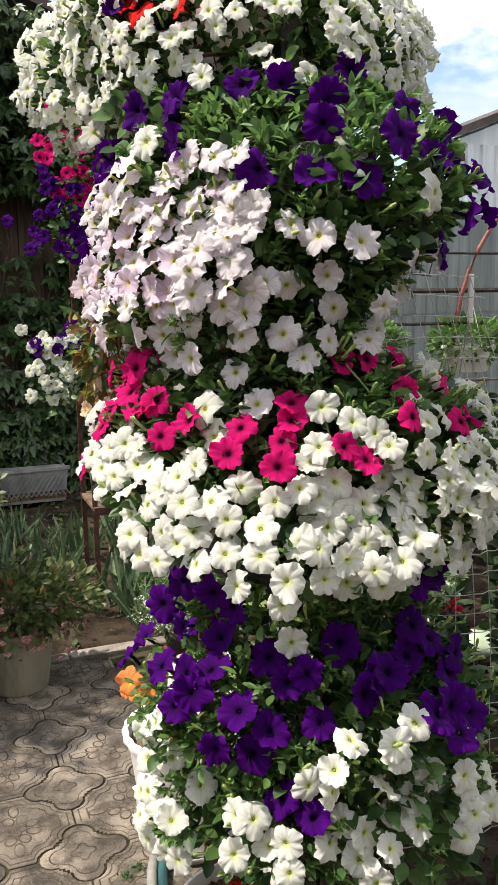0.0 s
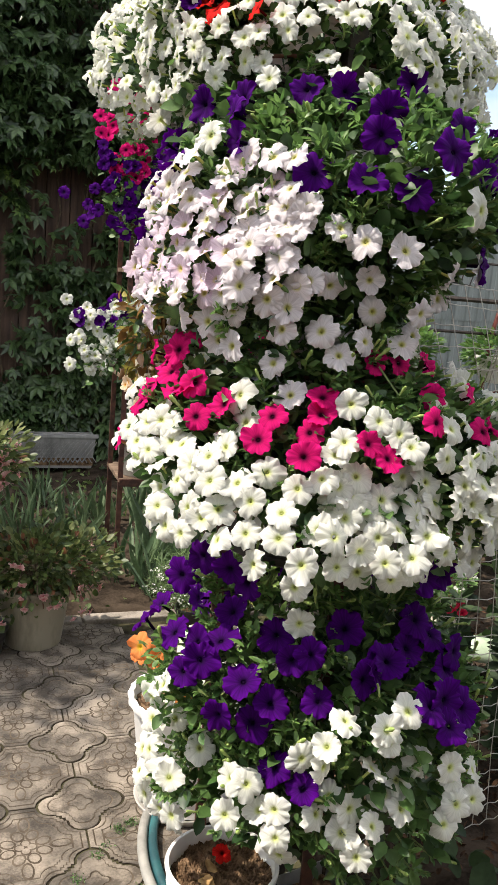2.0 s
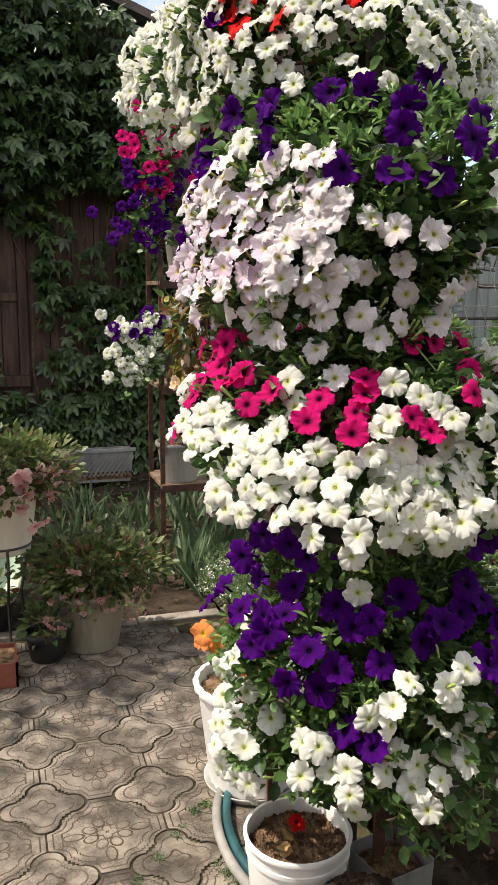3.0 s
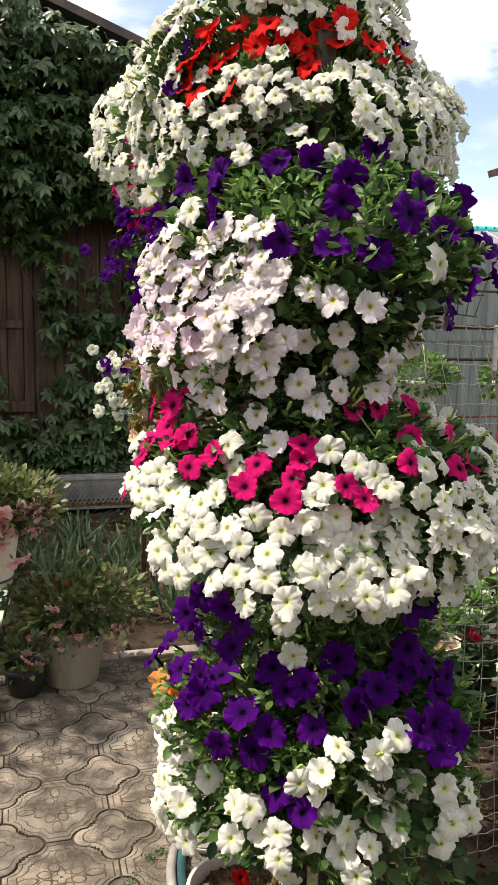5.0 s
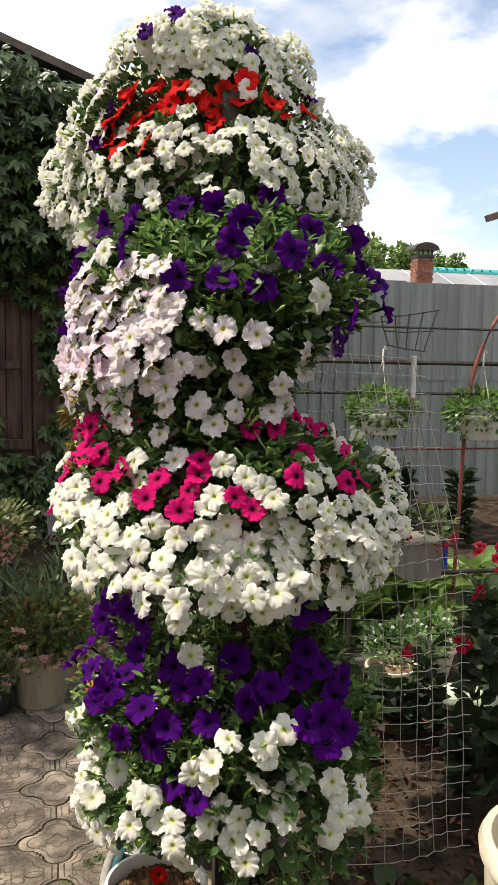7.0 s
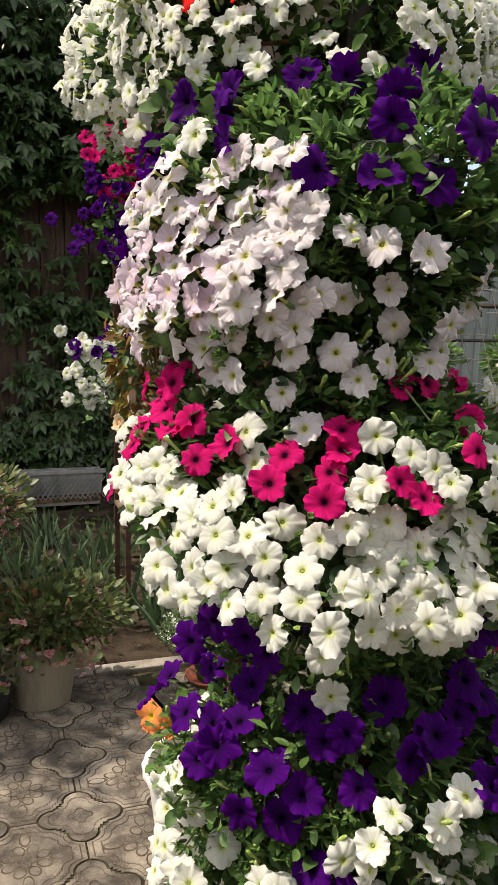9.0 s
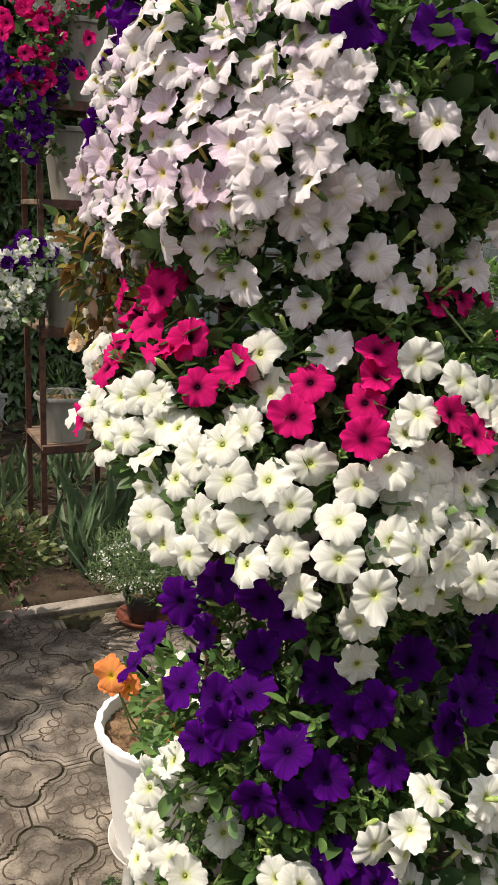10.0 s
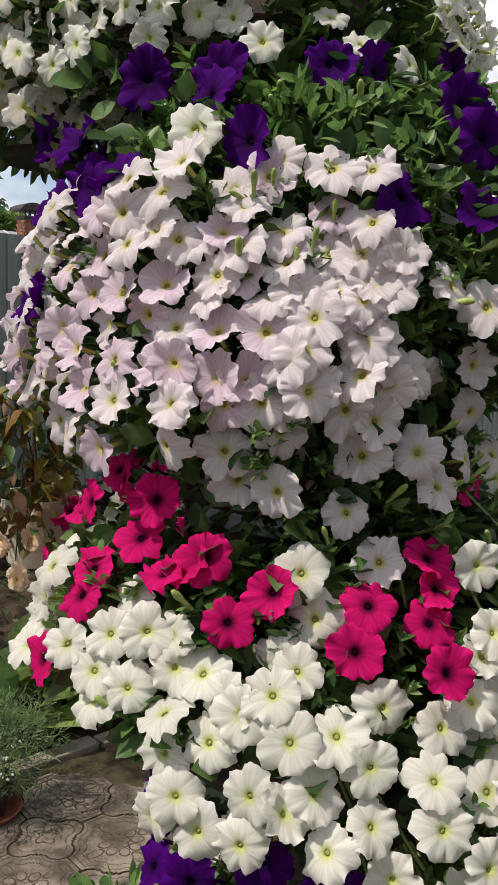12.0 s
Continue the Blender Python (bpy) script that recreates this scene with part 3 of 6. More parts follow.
def paving():
    rng = random.Random(4)
    slab = bmesh.new()
    add_box(slab, -1.55, 1.58, -0.45, 2.58, -0.09, -0.004)
    add_box(slab, -1.55, 1.80, 2.58, 3.08, -0.09, -0.004)
    add_box(slab, -1.55, 2.24, 3.08, 3.91, -0.09, -0.004)
    bed = tagged(part("pavement", slab, JOINT), "worn beige moulded concrete paving with clover and flower relief", "paving", kind="structure")
    clover, square = clover_mesh(), square_mesh()

    def half(side, at):
        """A clover cut straight along the seam between the two fields of paving."""
        bm = bmesh.new()
        bm.from_mesh(clover)
        bmesh.ops.bisect_plane(bm, geom=bm.verts[:] + bm.edges[:] + bm.faces[:], plane_co=(at, 0, 0), plane_no=(side, 0, 0), clear_outer=True)
        me = bpy.data.meshes.new("cut_clover")
        bm.to_mesh(me)
        bm.free()
        me.materials.append(PAVER)
        me.materials.append(GROOVE)
        return me
    left_half, right_half = half(1, 0.012), half(-1, -0.010)

    def lay(mesh, x, y):
        ob = new("paving_stone", mesh)
        ob.parent = bed
        ob.matrix_basis = pose(x, y, rng.uniform(-0.001, 0.001), rng.uniform(-0.25, 0.25), rng.uniform(-0.25, 0.25), rng.choice((0, 90, 180, 270)) + rng.uniform(-0.5, 0.5))
    for x0, y0, i0, i1 in ((1.087, 2.79, -8, 1), (1.417, 2.675, 0, 3)):
        for i in range(i0, i1 + 1):
            for j in range(-10, 5):
                x, y = x0 + CELL * i, y0 + CELL * j
                right = x0 == 1.417
                if right and y < 2.6:
                    continue
                if y < 3.86 and (right and i == 0 or not right and i == 1):
                    ob = new("paving_stone", right_half if right else left_half)
                    ob.parent = bed
                    ob.matrix_basis = pose(x, y, rng.uniform(-0.001, 0.001))
                if y < 3.86 and not (right and i == 0) and x < 1.40 or (right and (i == 1 or i == 2 and y > 3.1) and y < 3.84):
                    lay(clover, x, y)
                xs, ys = x + CELL / 2, y + CELL / 2
                if ys < 3.90 and (xs < 1.35 if not right else xs < 1.75 or xs < 2.1 and ys > 3.2):
                    lay(square, xs, ys)
    return bed


def unseen_wall():
    """An unseen wall with plinth and eave, added behind the path to close the yard and bounce light."""
    top = holder("unseen_wall", pose(0, -2.0, 0), "unseen plastered wall added behind the camera to bounce light", "wall", kind="structure")
    part("wall", box(-5.0, 7.0, -0.3, 0.0, -0.1, 3.3), PLASTER, top)
    part("plinth", box(-5.0, 7.0, 0.0, 0.05, -0.1, 0.45, 0.01), CONCRETE, top)
    part("eave", box(-5.3, 7.3, -0.4, 0.55, 3.3, 3.42, 0.01), ROOFDARK, top)


def kerb():
    top = holder("kerb", pose(0, 3.95, 0), "low pale concrete kerb along the bed", "kerb", kind="structure")
    rng = random.Random(8)
    x = -1.4
    while x < 2.4:
        w = rng.uniform(0.42, 0.5)
        ob = part("kerb_stone", box(x, x + w - 0.008, -0.035, 0.035, -0.08, 0.014 + rng.uniform(-0.005, 0.005), 0.006), CONCRETE, top)
        ob.matrix_basis = pose(0, 0, 0, rng.uniform(-1.5, 1.5), 0, rng.uniform(-0.3, 0.3))
        x += w


# ---- barn wall with creeper, fence, far buildings ----
def verge(x):
    return 3.60 - (x - 0.73) * 0.36


def barn():
    top = holder("barn", pose(0, 6.95, 0), "old timber barn gable grown over with creeper", "barn", kind="structure")
    rng = random.Random(2)
    me = bpy.data.meshes.new("wall_core")
    bm = bmesh.new()
    a, b = -3.0, 2.97
    front = [bm.verts.new((x, 0.04, z)) for x, z in ((a, -0.1), (b, -0.1), (b, verge(b) - 0.05), (a, verge(a) - 0.05))]
    face = bm.faces.new(front)
    got = bmesh.ops.extrude_face_region(bm, geom=[face])
    bmesh.ops.translate(bm, vec=(0, 4.0, 0), verts=[v for v in got["geom"] if isinstance(v, bmesh.types.BMVert)])
    bmesh.ops.recalc_face_normals(bm, faces=bm.faces)
    bm.to_mesh(me)
    bm.free()
    part("wall_core", me, OLDWOOD, top)
    x = a
    while x < b:
        w = rng.uniform(0.13, 0.17)
        high = verge(min(b, x + w)) - 0.06
        if 0.50 < x + w / 2 < 0.98:
            part("board", box(x, x + w - 0.006, 0.0, 0.035, -0.1, 0.66, 0.003), OLDWOOD, top)
            part("board", box(x, x + w - 0.006, 0.0, 0.035, 1.86, high, 0.003), OLDWOOD, top)
        else:
            part("board", box(x, min(b, x + w - 0.006), 0.0, 0.035 + rng.uniform(-.004, .003), -0.1, high, 0.003), OLDWOOD, top)
        x += w
    # boarded shutter with its frame
    sh = part("shutter_frame", box(0.50, 0.98, -0.03, 0.03, 0.66, 0.74, 0.006), OLDWOOD, top, "weathered sill board")
    for x0, x1, z0, z1 in ((0.50, 0.57, 0.74, 1.86), (0.91, 0.98, 0.74, 1.86), (0.57, 0.91, 1.78, 1.86), (0.57, 0.91, 1.27, 1.33)):
        part("shutter_rail", box(x0, x1, -0.02, 0.03, z0, z1, 0.005), OLDWOOD, sh)
    for k in range(3):
        part("shutter_board", box(0.572 + 0.113 * k, 0.68 + 0.113 * k, 0.0, 0.025, 0.74, 1.78, 0.004), OLDWOOD, sh)
    # roof slab along the gable
    bm = bmesh.new()
    L = math.hypot(6.15, 6.15 * 0.36)
    m = Matrix.Translation((a - 0.1, -0.22, verge(a - 0.1))) @ Euler((0, math.atan(0.36), 0)).to_matrix().to_4x4()
    add_box(bm, 0, L, 0, 4.4, 0.0, 0.025, m)
    part("roof", bm, ROOFGREY, top)
    bm = bmesh.new()
    add_box(bm, 0, L, -0.02, 0.0, -0.025, 0.03, m)
    part("verge_board", bm, ROOFDARK, top)
    return top


def creeper():
    rng = np.random.default_rng(12)
    spots, ways, sizes = [], [], []
    while len(spots) < 15000:
        x, z = rng.uniform(-2.6, 3.0), rng.uniform(0.0, 4.3)
        if z > verge(x) - 0.10:
            continue
        cover = 0.75 + 0.9 * noise.noise(Vector((x * 1.3, z * 1.1, 4.0))) + 0.35 * noise.noise(Vector((x * 4, z * 4, 9)))
        if 0.38 < x < 1.05 and 0.62 < z < 1.95:
            cover -= 0.5
        if 1.15 < x < 1.65 and 1.35 < z < 2.05:
            cover -= 0.5
        if z > 2.05:
            cover += 0.5
        elif x < 1.75 and z > 0.95:
            cover -= 0.3
        if cover < rng.random():
            continue
        bulge = 0.10 + 0.16 * max(0, noise.noise(Vector((x * 1.7, z * 1.7, 1.0)))) + (0.32 if z > 2.0 + 0.2 * noise.noise(Vector((x * 2, 0, 3))) else 0)
        spots.append((x, -0.015 - bulge * rng.random(), z))
        ways.append((rng.normal(0, 0.45), -0.55, -0.75))
        sizes.append(rng.uniform(0.07, 0.125))
    ob = holder("virginia_creeper", pose(0, 6.95, 0), "dense dark green virginia creeper hanging on the barn wall", "creeper", kind="stuff")
    part("foliage", leaves("creeper_leaves", spots, ways, sizes, HAND, 5, 0.3, 0.45), CREEPER, ob)
    runs = []
    r = random.Random(6)
    for k in range(26):
        x, z = r.uniform(-2.2, 2.6), 0.0
        run = [(x, -0.03, 0)]
        while z < verge(x) - 0.5:
            z += 0.25
            x += r.uniform(-0.12, 0.12)
            run.append((x, -0.02 - r.uniform(0, 0.04), z))
        runs.append(run)
    part("stem", tubes("creeper_stems", runs, 0.009, 5, 0.004), TWIG, ob)
    # loose tendrils with young leaves
    spots, ways, sizes = [], [], []
    for k in range(24):
        x, z, y = r.uniform(-1.8, 2.3), r.uniform(1.9, 2.9), -0.2
        for i in range(16):
            x, z, y = x + r.uniform(-0.02, 0.06), z - r.uniform(0.0, 0.03), y - 0.006
            spots.append((x, y, z)), ways.append((r.uniform(-1, 1), -0.6, -0.4)), sizes.append(r.uniform(0.03, 0.06))
    part("young_leaves", leaves("young_leaves", spots, ways, sizes, HAND, 7), GARDEN, ob)


def corrugated(width, high, pitch=0.13, deep=0.018):
    """A ribbed sheet standing in x and z, as a closed mesh with thickness."""
    xs = []
    k = 0
    while k * pitch < width - 1e-6:
        for f, d in ((0.0, 0), (0.30, 0), (0.42, 1), (0.75, 1), (0.87, 0)):
            if (k + f) * pitch <= width:
                xs.append(((k + f) * pitch, -deep * d))
        k += 1
    n = len(xs)
    verts = [(x, y, z) for z in (0, high) for x, y in xs] + [(x, y + 0.004, z) for z in (0, high) for x, y in xs]
    faces = [(i, i + 1, n + i + 1, n + i) for i in range(n - 1)] + [(2 * n + i + 1, 2 * n + i, 3 * n + i, 3 * n + i + 1) for i in range(n - 1)]
    faces += [(n + i, n + i + 1, 3 * n + i + 1, 3 * n + i) for i in range(n - 1)]
    return soup("sheet", verts, faces)


def yard_fence():
    top = holder("yard_fence", pose(0, 8.0, 0), "dull grey corrugated steel fence in two tiers", "fence", kind="structure")
    upper, lower = corrugated(1.16, 0.95, 0.13, 0.010), corrugated(1.16, 1.19, 0.13, 0.010)
    for me in (upper, lower):
        me.materials.append(FENCE)
    for k in range(9):
        for me, z, y in ((upper, 1.17, 0.0), (lower, 0.0, 0.014)):
            ob = new("panel", me)
            ob.parent = top
            ob.matrix_basis = pose(2.2 + 1.15 * k, y, z + (0.012 if k % 2 else 0), 0, 0, 0)
        if k % 2 == 0:
            part("post", box(2.2 + 1.15 * k - 0.03, 2.2 + 1.15 * k + 0.03, 0.05, 0.11, -0.1, 2.1, 0.004), RUST, top)
    part("rail", box(2.2, 12.6, 0.045, 0.085, 1.10, 1.16, 0.004), DARKSTEEL, top)
    part("rail", box(2.2, 12.6, 0.045, 0.085, 1.86, 1.92, 0.004), DARKSTEEL, top)


def far_shed():
    top = holder("shed", pose(6.45, 9.0, 0), "tall shed clad in pale galvanised sheet with a dark roof edge", "shed", kind="structure")
    bm = bmesh.new()
    slope = 0.37
    pts = [(0.05, 0), (6.0, 0), (6.0, 3.05 + 6 * slope), (0.05, 3.05)]
    vs = [bm.verts.new((x, 0.03, z)) for x, z in pts]
    got = bmesh.ops.extrude_face_region(bm, geom=[bm.faces.new(vs)])
    bmesh.ops.translate(bm, vec=(0, 0.7, 0), verts=[v for v in got["geom"] if isinstance(v, bmesh.types.BMVert)])
    bmesh.ops.recalc_face_normals(bm, faces=bm.faces)
    part("wall", bm, ZINC, top)
    for k in range(6):
        me = corrugated(0.98, 3.0 + slope * k, 0.2, 0.03)
        me.materials.append(ZINC)
        ob = new("sheet", me)
        ob.parent = top
        ob.matrix_basis = pose(0.06 + 0.99 * k, 0, 0)
    bm = bmesh.new()
    m = Matrix.Translation((-0.1, -0.2, 3.02)) @ Euler((0, -math.atan(slope), 0)).to_matrix().to_4x4()
    add_box(bm, 0, 7, 0, 1.0, 0.02, 0.10, m)
    part("roof", bm, ROOFDARK, top)
    part("rafter_end", box(-0.05, 0.05, -0.12, 0.0, 2.80, 2.88, 0.01), OLDWOOD, top)


def far_house():
    top = holder("house", pose(9.40, 21.0, 0), "neighbouring house with grey sheet roof and turquoise ridge", "house", kind="structure")
    part("wall", box(-4.5, 16.0, 0.3, 6.5, 0, 2.75), ROOFGREY, top)
    bm = bmesh.new()
    m = Matrix.Translation((-5.0, 0, 2.62)) @ Euler((math.atan2(1.32, 3.4), 0, 0)).to_matrix().to_4x4()
    add_box(bm, 0, 21.5, 0, 3.66, 0, 0.06, m)
    roof = part("roof", bm, ROOFGREY, top)
    for k in range(20):
        bm = bmesh.new()
        add_box(bm, 0.9 + 1.08 * k, 0.95 + 1.08 * k, 0.0, 3.66, 0.062, 0.075, m)
        part("seam", bm, ZINC, roof)
    bm = bmesh.new()
    m2 = Matrix.Translation((-5.0, 6.8, 2.62)) @ Euler((-math.atan2(1.32, 3.4), 0, 0)).to_matrix().to_4x4()
    add_box(bm, 0, 21.5, -3.66, 0, 0, 0.06, m2)
    part("roof", bm, ROOFGREY, top)
    # ridge of rolled tiles
    ridge = part("ridge", box(3.3, 16.6, 3.25, 3.55, 3.92, 4.02, 0.02), TURQUOISE, top, "turquoise painted ridge")
    scale = lathe([(0.10, -0.11), (0.12, -0.11), (0.12, 0.11), (0.10, 0.11), (0.10, -0.11)], 14)
    bmesh.ops.transform(scale, matrix=Euler((0, math.pi / 2, 0)).to_matrix().to_4x4(), verts=scale.verts)
    me = bpy.data.meshes.new("ridge_tile")
    scale.to_mesh(me)
    scale.free()
    me.materials.append(TURQUOISE)
    for k in range(44):
        ob = new("ridge_tile", me)
        ob.parent = ridge
        ob.matrix_basis = pose(3.4 + 0.3 * k, 3.36, 4.0)
    # brick chimney with a barrel cowl
    stack = part("chimney", box(1.60, 2.04, 0.55, 0.99, 2.5, 4.05), MORTAR, top, "red brick chimney stack")
    brick = box(-0.125, 0.125, -0.012, 0.012, -0.034, 0.034, 0.004)
    half = bpy.data.meshes.new("chimney_brick")
    brick.to_mesh(half)
    brick.free()
    half.materials.append(BRICK)
    for row in range(19):
        z = 2.68 + 0.072 * row
        for k in range(3):
            for face in range(2):
                ob = new("chimney_brick", half)
                ob.parent = stack
                s = 0.2 * k + (0.05 if row % 2 else -0.02)
                w = 0.55
                ob.matrix_basis = (pose(1.685 + s * 0.68, 0.545, z) if face == 0 else pose(1.595, 0.635 + s * 0.68, z, 0, 0, 90)) @ Matrix.Diagonal((w, 1, 1, 1))
    part("flue_collar", box(1.57, 2.07, 0.52, 1.02, 4.05, 4.12, 0.01), DARKSTEEL, top)
    for x in (1.62, 1.75, 1.89, 2.02):
        part("cowl_leg", box(x - 0.02, x + 0.02, 0.56, 0.6, 4.12, 4.27), DARKSTEEL, top)
    verts, faces = [], []
    n = 14
    for y in (0.45, 1.1):
        for i in range(n + 1):
            a = math.pi * i / n
            verts += [(1.82 - 0.36 * math.cos(a), y, 4.25 + 0.20 * math.sin(a))]
    faces = [(i, i + 1, n + 2 + i, n + 1 + i) for i in range(n)] + [tuple(range(n + 1)), tuple(range(2 * n + 1, n, -1))] + [(0, n + 1, 2 * n + 1, n)]
    part("cowl", soup("cowl", verts, faces), DARKSTEEL, top)
    for x in (1.30, 2.36):
        part("roof_bracket", box(x, x + 0.2, 0.7, 0.9, 2.85, 3.02, 0.02), ROOFDARK, top)


def far_tree(x, y, high, wide, seed, label):
    top = holder("tree", pose(x, y, -0.1), label, "tree", "trees behind the neighbouring house")
    r = random.Random(seed)
    runs = [[(0, 0, 0), (0.1, 0, high * 0.3), (0.0, 0.1, high * 0.62), (0.2, 0, high * 0.85)]]
    part("trunk", tubes("trunk", runs, 0.26, 8, 0.05), TWIG, top)
    limbs = []
    rng = np.random.default_rng(seed)
    spots, ways = [], []
    for k in range(16):
        a, h = r.uniform(0, 6.28), high * r.uniform(0.42, 0.92)
        reachout = wide * r.uniform(0.3, 0.95) * (1.1 - 0.5 * h / high)
        tip = (reachout * math.cos(a), reachout * math.sin(a), h + 0.12 * high)
        limbs.append([(0, 0, h * 0.7), (tip[0] * 0.5, tip[1] * 0.5, h * 0.9), tip])
        p, d = cloud(rng, tip, (wide * 0.36, wide * 0.36, high * 0.10), 230, 0.2)
        spots.append(p), ways.append(d)
    part("limb", tubes("limbs", limbs, 0.09, 6, 0.02), TWIG, top)
    spots, ways = np.vstack(spots), np.vstack(ways)
    part("crown", leaves("crown", spots, ways, rng.uniform(0.16, 0.34, len(spots)), OVATE, seed, 0.6), GARDEN, top)


def shade_tree(x, y):
    """A broad leafy tree beside the barn, added out of view to shade the bed."""
    top = holder("unseen_shade_tree", pose(x, y, -0.1), "unseen spreading green tree added to shade the bed", "tree")
    part("trunk", tubes("trunk", [[(0, 0, 0), (0.05, 0.02, 0.9), (0.0, 0.0, 1.8), (0.1, 0, 2.6)]], 0.13, 10, 0.07), TWIG, top)
    r, rng = random.Random(17), np.random.default_rng(17)
    spots, ways = [], []
    run_x, run_y = to_sun.x / to_sun.z, to_sun.y / to_sun.z
    for k in range(34):
        a = r.uniform(0, 6.28)
        far = 1.3 * math.sqrt(r.random())
        tip = (far * math.cos(a), far * math.sin(a), r.uniform(2.3, 4.2))
        lit_x, lit_y = x + tip[0] - run_x * tip[2], y + tip[1] - run_y * tip[2]
        if lit_x > 0.95 and 2.7 < lit_y < 4.3:  # a gap that lets the sun onto the paving
            continue
        part("limb", tubes("limb", [[(0, 0, 1.7), (tip[0] * 0.5, tip[1] * 0.5, tip[2] * 0.8), tip]], 0.045, 6, 0.012), TWIG, top)
        p, d = cloud(rng, tip, (0.42, 0.42, 0.30), 260, 0.2)
        spots.append(p), ways.append(d)
    # limbs added sunward of the stand's pots and the kerbside paving to shade them
    for mark, over, size, count in (((1.53, 4.10, 1.62), 3.0, 0.32, 520), ((0.85, 3.60, 0.0), 3.6, 0.42, 520)):
        tip = (mark[0] + run_x * over - x, mark[1] + run_y * over - y, mark[2] + over + 0.1)
        part("limb", tubes("limb", [[(0, 0, 1.9), (tip[0] * 0.5, tip[1] * 0.5, 2.9), tip]], 0.05, 6, 0.012), TWIG, top)
        p, d = cloud(rng, tip, (size, size, 0.30), count, 0.1)
        spots.append(p), ways.append(d)
    spots, ways = np.vstack(spots), np.vstack(ways)
    tagged(part("crown", leaves("crown", spots, ways, rng.uniform(0.06, 0.10, len(spots)), OVATE, 17, 0.6), GARDEN, top), kind="stuff")


# ---- the flower tower ----

AX, AY = 1.49, 2.40
AROUND = (-180, -130, -95, -60, -25, 10, 45, 80, 180)  # azimuths, 0 faces the yard
LOWER_FORM = [  # height, then the reach at each azimuth but the last
    (0.10, 0.12, 0.12, 0.11, 0.17, 0.20, 0.20, 0.20, 0.20),
    (0.22, 0.23, 0.24, 0.25, 0.28, 0.37, 0.40, 0.39, 0.37),
    (0.35, 0.30, 0.22, 0.33, 0.39, 0.43, 0.46, 0.42, 0.38),
    (0.45, 0.32, 0.22, 0.31, 0.42, 0.46, 0.50, 0.43, 0.36),
    (0.55, 0.29, 0.22, 0.29, 0.36, 0.41, 0.45, 0.41, 0.32),
    (0.64, 0.29, 0.22, 0.30, 0.42, 0.42, 0.46, 0.43, 0.31),
    (0.72, 0.28, 0.22, 0.28, 0.41, 0.39, 0.34, 0.34, 0.30),
    (0.80, 0.24, 0.24, 0.26, 0.32, 0.32, 0.28, 0.26, 0.23),
    (0.87, 0.21, 0.24, 0.33, 0.35, 0.39, 0.36, 0.35, 0.35),
    (0.94, 0.30, 0.30, 0.38, 0.42, 0.42, 0.40, 0.42, 0.41),
    (1.02, 0.34, 0.36, 0.40, 0.40, 0.38, 0.38, 0.44, 0.40),
]
MIDDLE_FORM = [
    (1.10, 0.33, 0.34, 0.40, 0.36, 0.35, 0.37, 0.41, 0.42),
    (1.18, 0.31, 0.35, 0.38, 0.33, 0.29, 0.34, 0.34, 0.40),
    (1.26, 0.27, 0.22, 0.32, 0.32, 0.26, 0.22, 0.18, 0.19),
    (1.34, 0.23, 0.41, 0.37, 0.36, 0.24, 0.25, 0.20, 0.11),
    (1.43, 0.30, 0.44, 0.37, 0.35, 0.28, 0.32, 0.29, 0.30),
    (1.54, 0.30, 0.38, 0.36, 0.30, 0.29, 0.32, 0.37, 0.36),
]
UPPER_FORM = [
    (1.65, 0.31, 0.35, 0.35, 0.27, 0.25, 0.31, 0.33, 0.32),
    (1.75, 0.33, 0.36, 0.36, 0.29, 0.29, 0.34, 0.33, 0.36),
    (1.86, 0.34, 0.35, 0.38, 0.30, 0.27, 0.35, 0.35, 0.40),
    (1.97, 0.33, 0.35, 0.38, 0.24, 0.25, 0.25, 0.26, 0.34),
    (2.08, 0.29, 0.34, 0.35, 0.18, 0.22, 0.24, 0.23, 0.27),
    (2.18, 0.23, 0.26, 0.26, 0.26, 0.23, 0.22, 0.20, 0.19),
    (2.27, 0.06, 0.06, 0.06, 0.06, 0.06, 0.06, 0.06, 0.06),
]
FORM = LOWER_FORM + MIDDLE_FORM + UPPER_FORM


def axis(z):
    """The tower's middle: its crown stands further back than its foot."""
    k = min(1, max(0, (z - 1.60) / 0.20))
    k = k * k * (3 - 2 * k)
    return AX + 0.01 * k, AY + 0.22 * k


def reach(az, z):
    az, z = (az + 180) % 360 - 180, min(FORM[-1][0], max(FORM[0][0], z))
    j = max(k for k in range(len(FORM) - 1) if FORM[k][0] <= z)
    i = max(k for k in range(len(AROUND) - 1) if AROUND[k] <= az)
    f, g = (z - FORM[j][0]) / (FORM[j + 1][0] - FORM[j][0]), (az - AROUND[i]) / (AROUND[i + 1] - AROUND[i])
    low, high = ((1 - g) * row[1 + i] + g * row[1 + (i + 1) % 8] for row in (FORM[j], FORM[j + 1]))
    return (1 - f) * low + f * high


def skin(az, z, inset=0.0):
    """A place on the flower tower's outer skin and the way out of it."""
    r = reach(az, z)
    slope = (reach(az, z + 0.04) - reach(az, z - 0.04)) / 0.08
    s, c = math.sin(radians(az)), math.cos(radians(az))
    out = Vector((s, -c, max(-0.3, min(0.30 if z < 1.85 else 0.30 + 3.0 * (z - 1.85), 0.9, -slope)))).normalized()
    ax, ay = axis(z)
    return Vector((ax + r * s, ay - r * c, z)) - out * inset, out


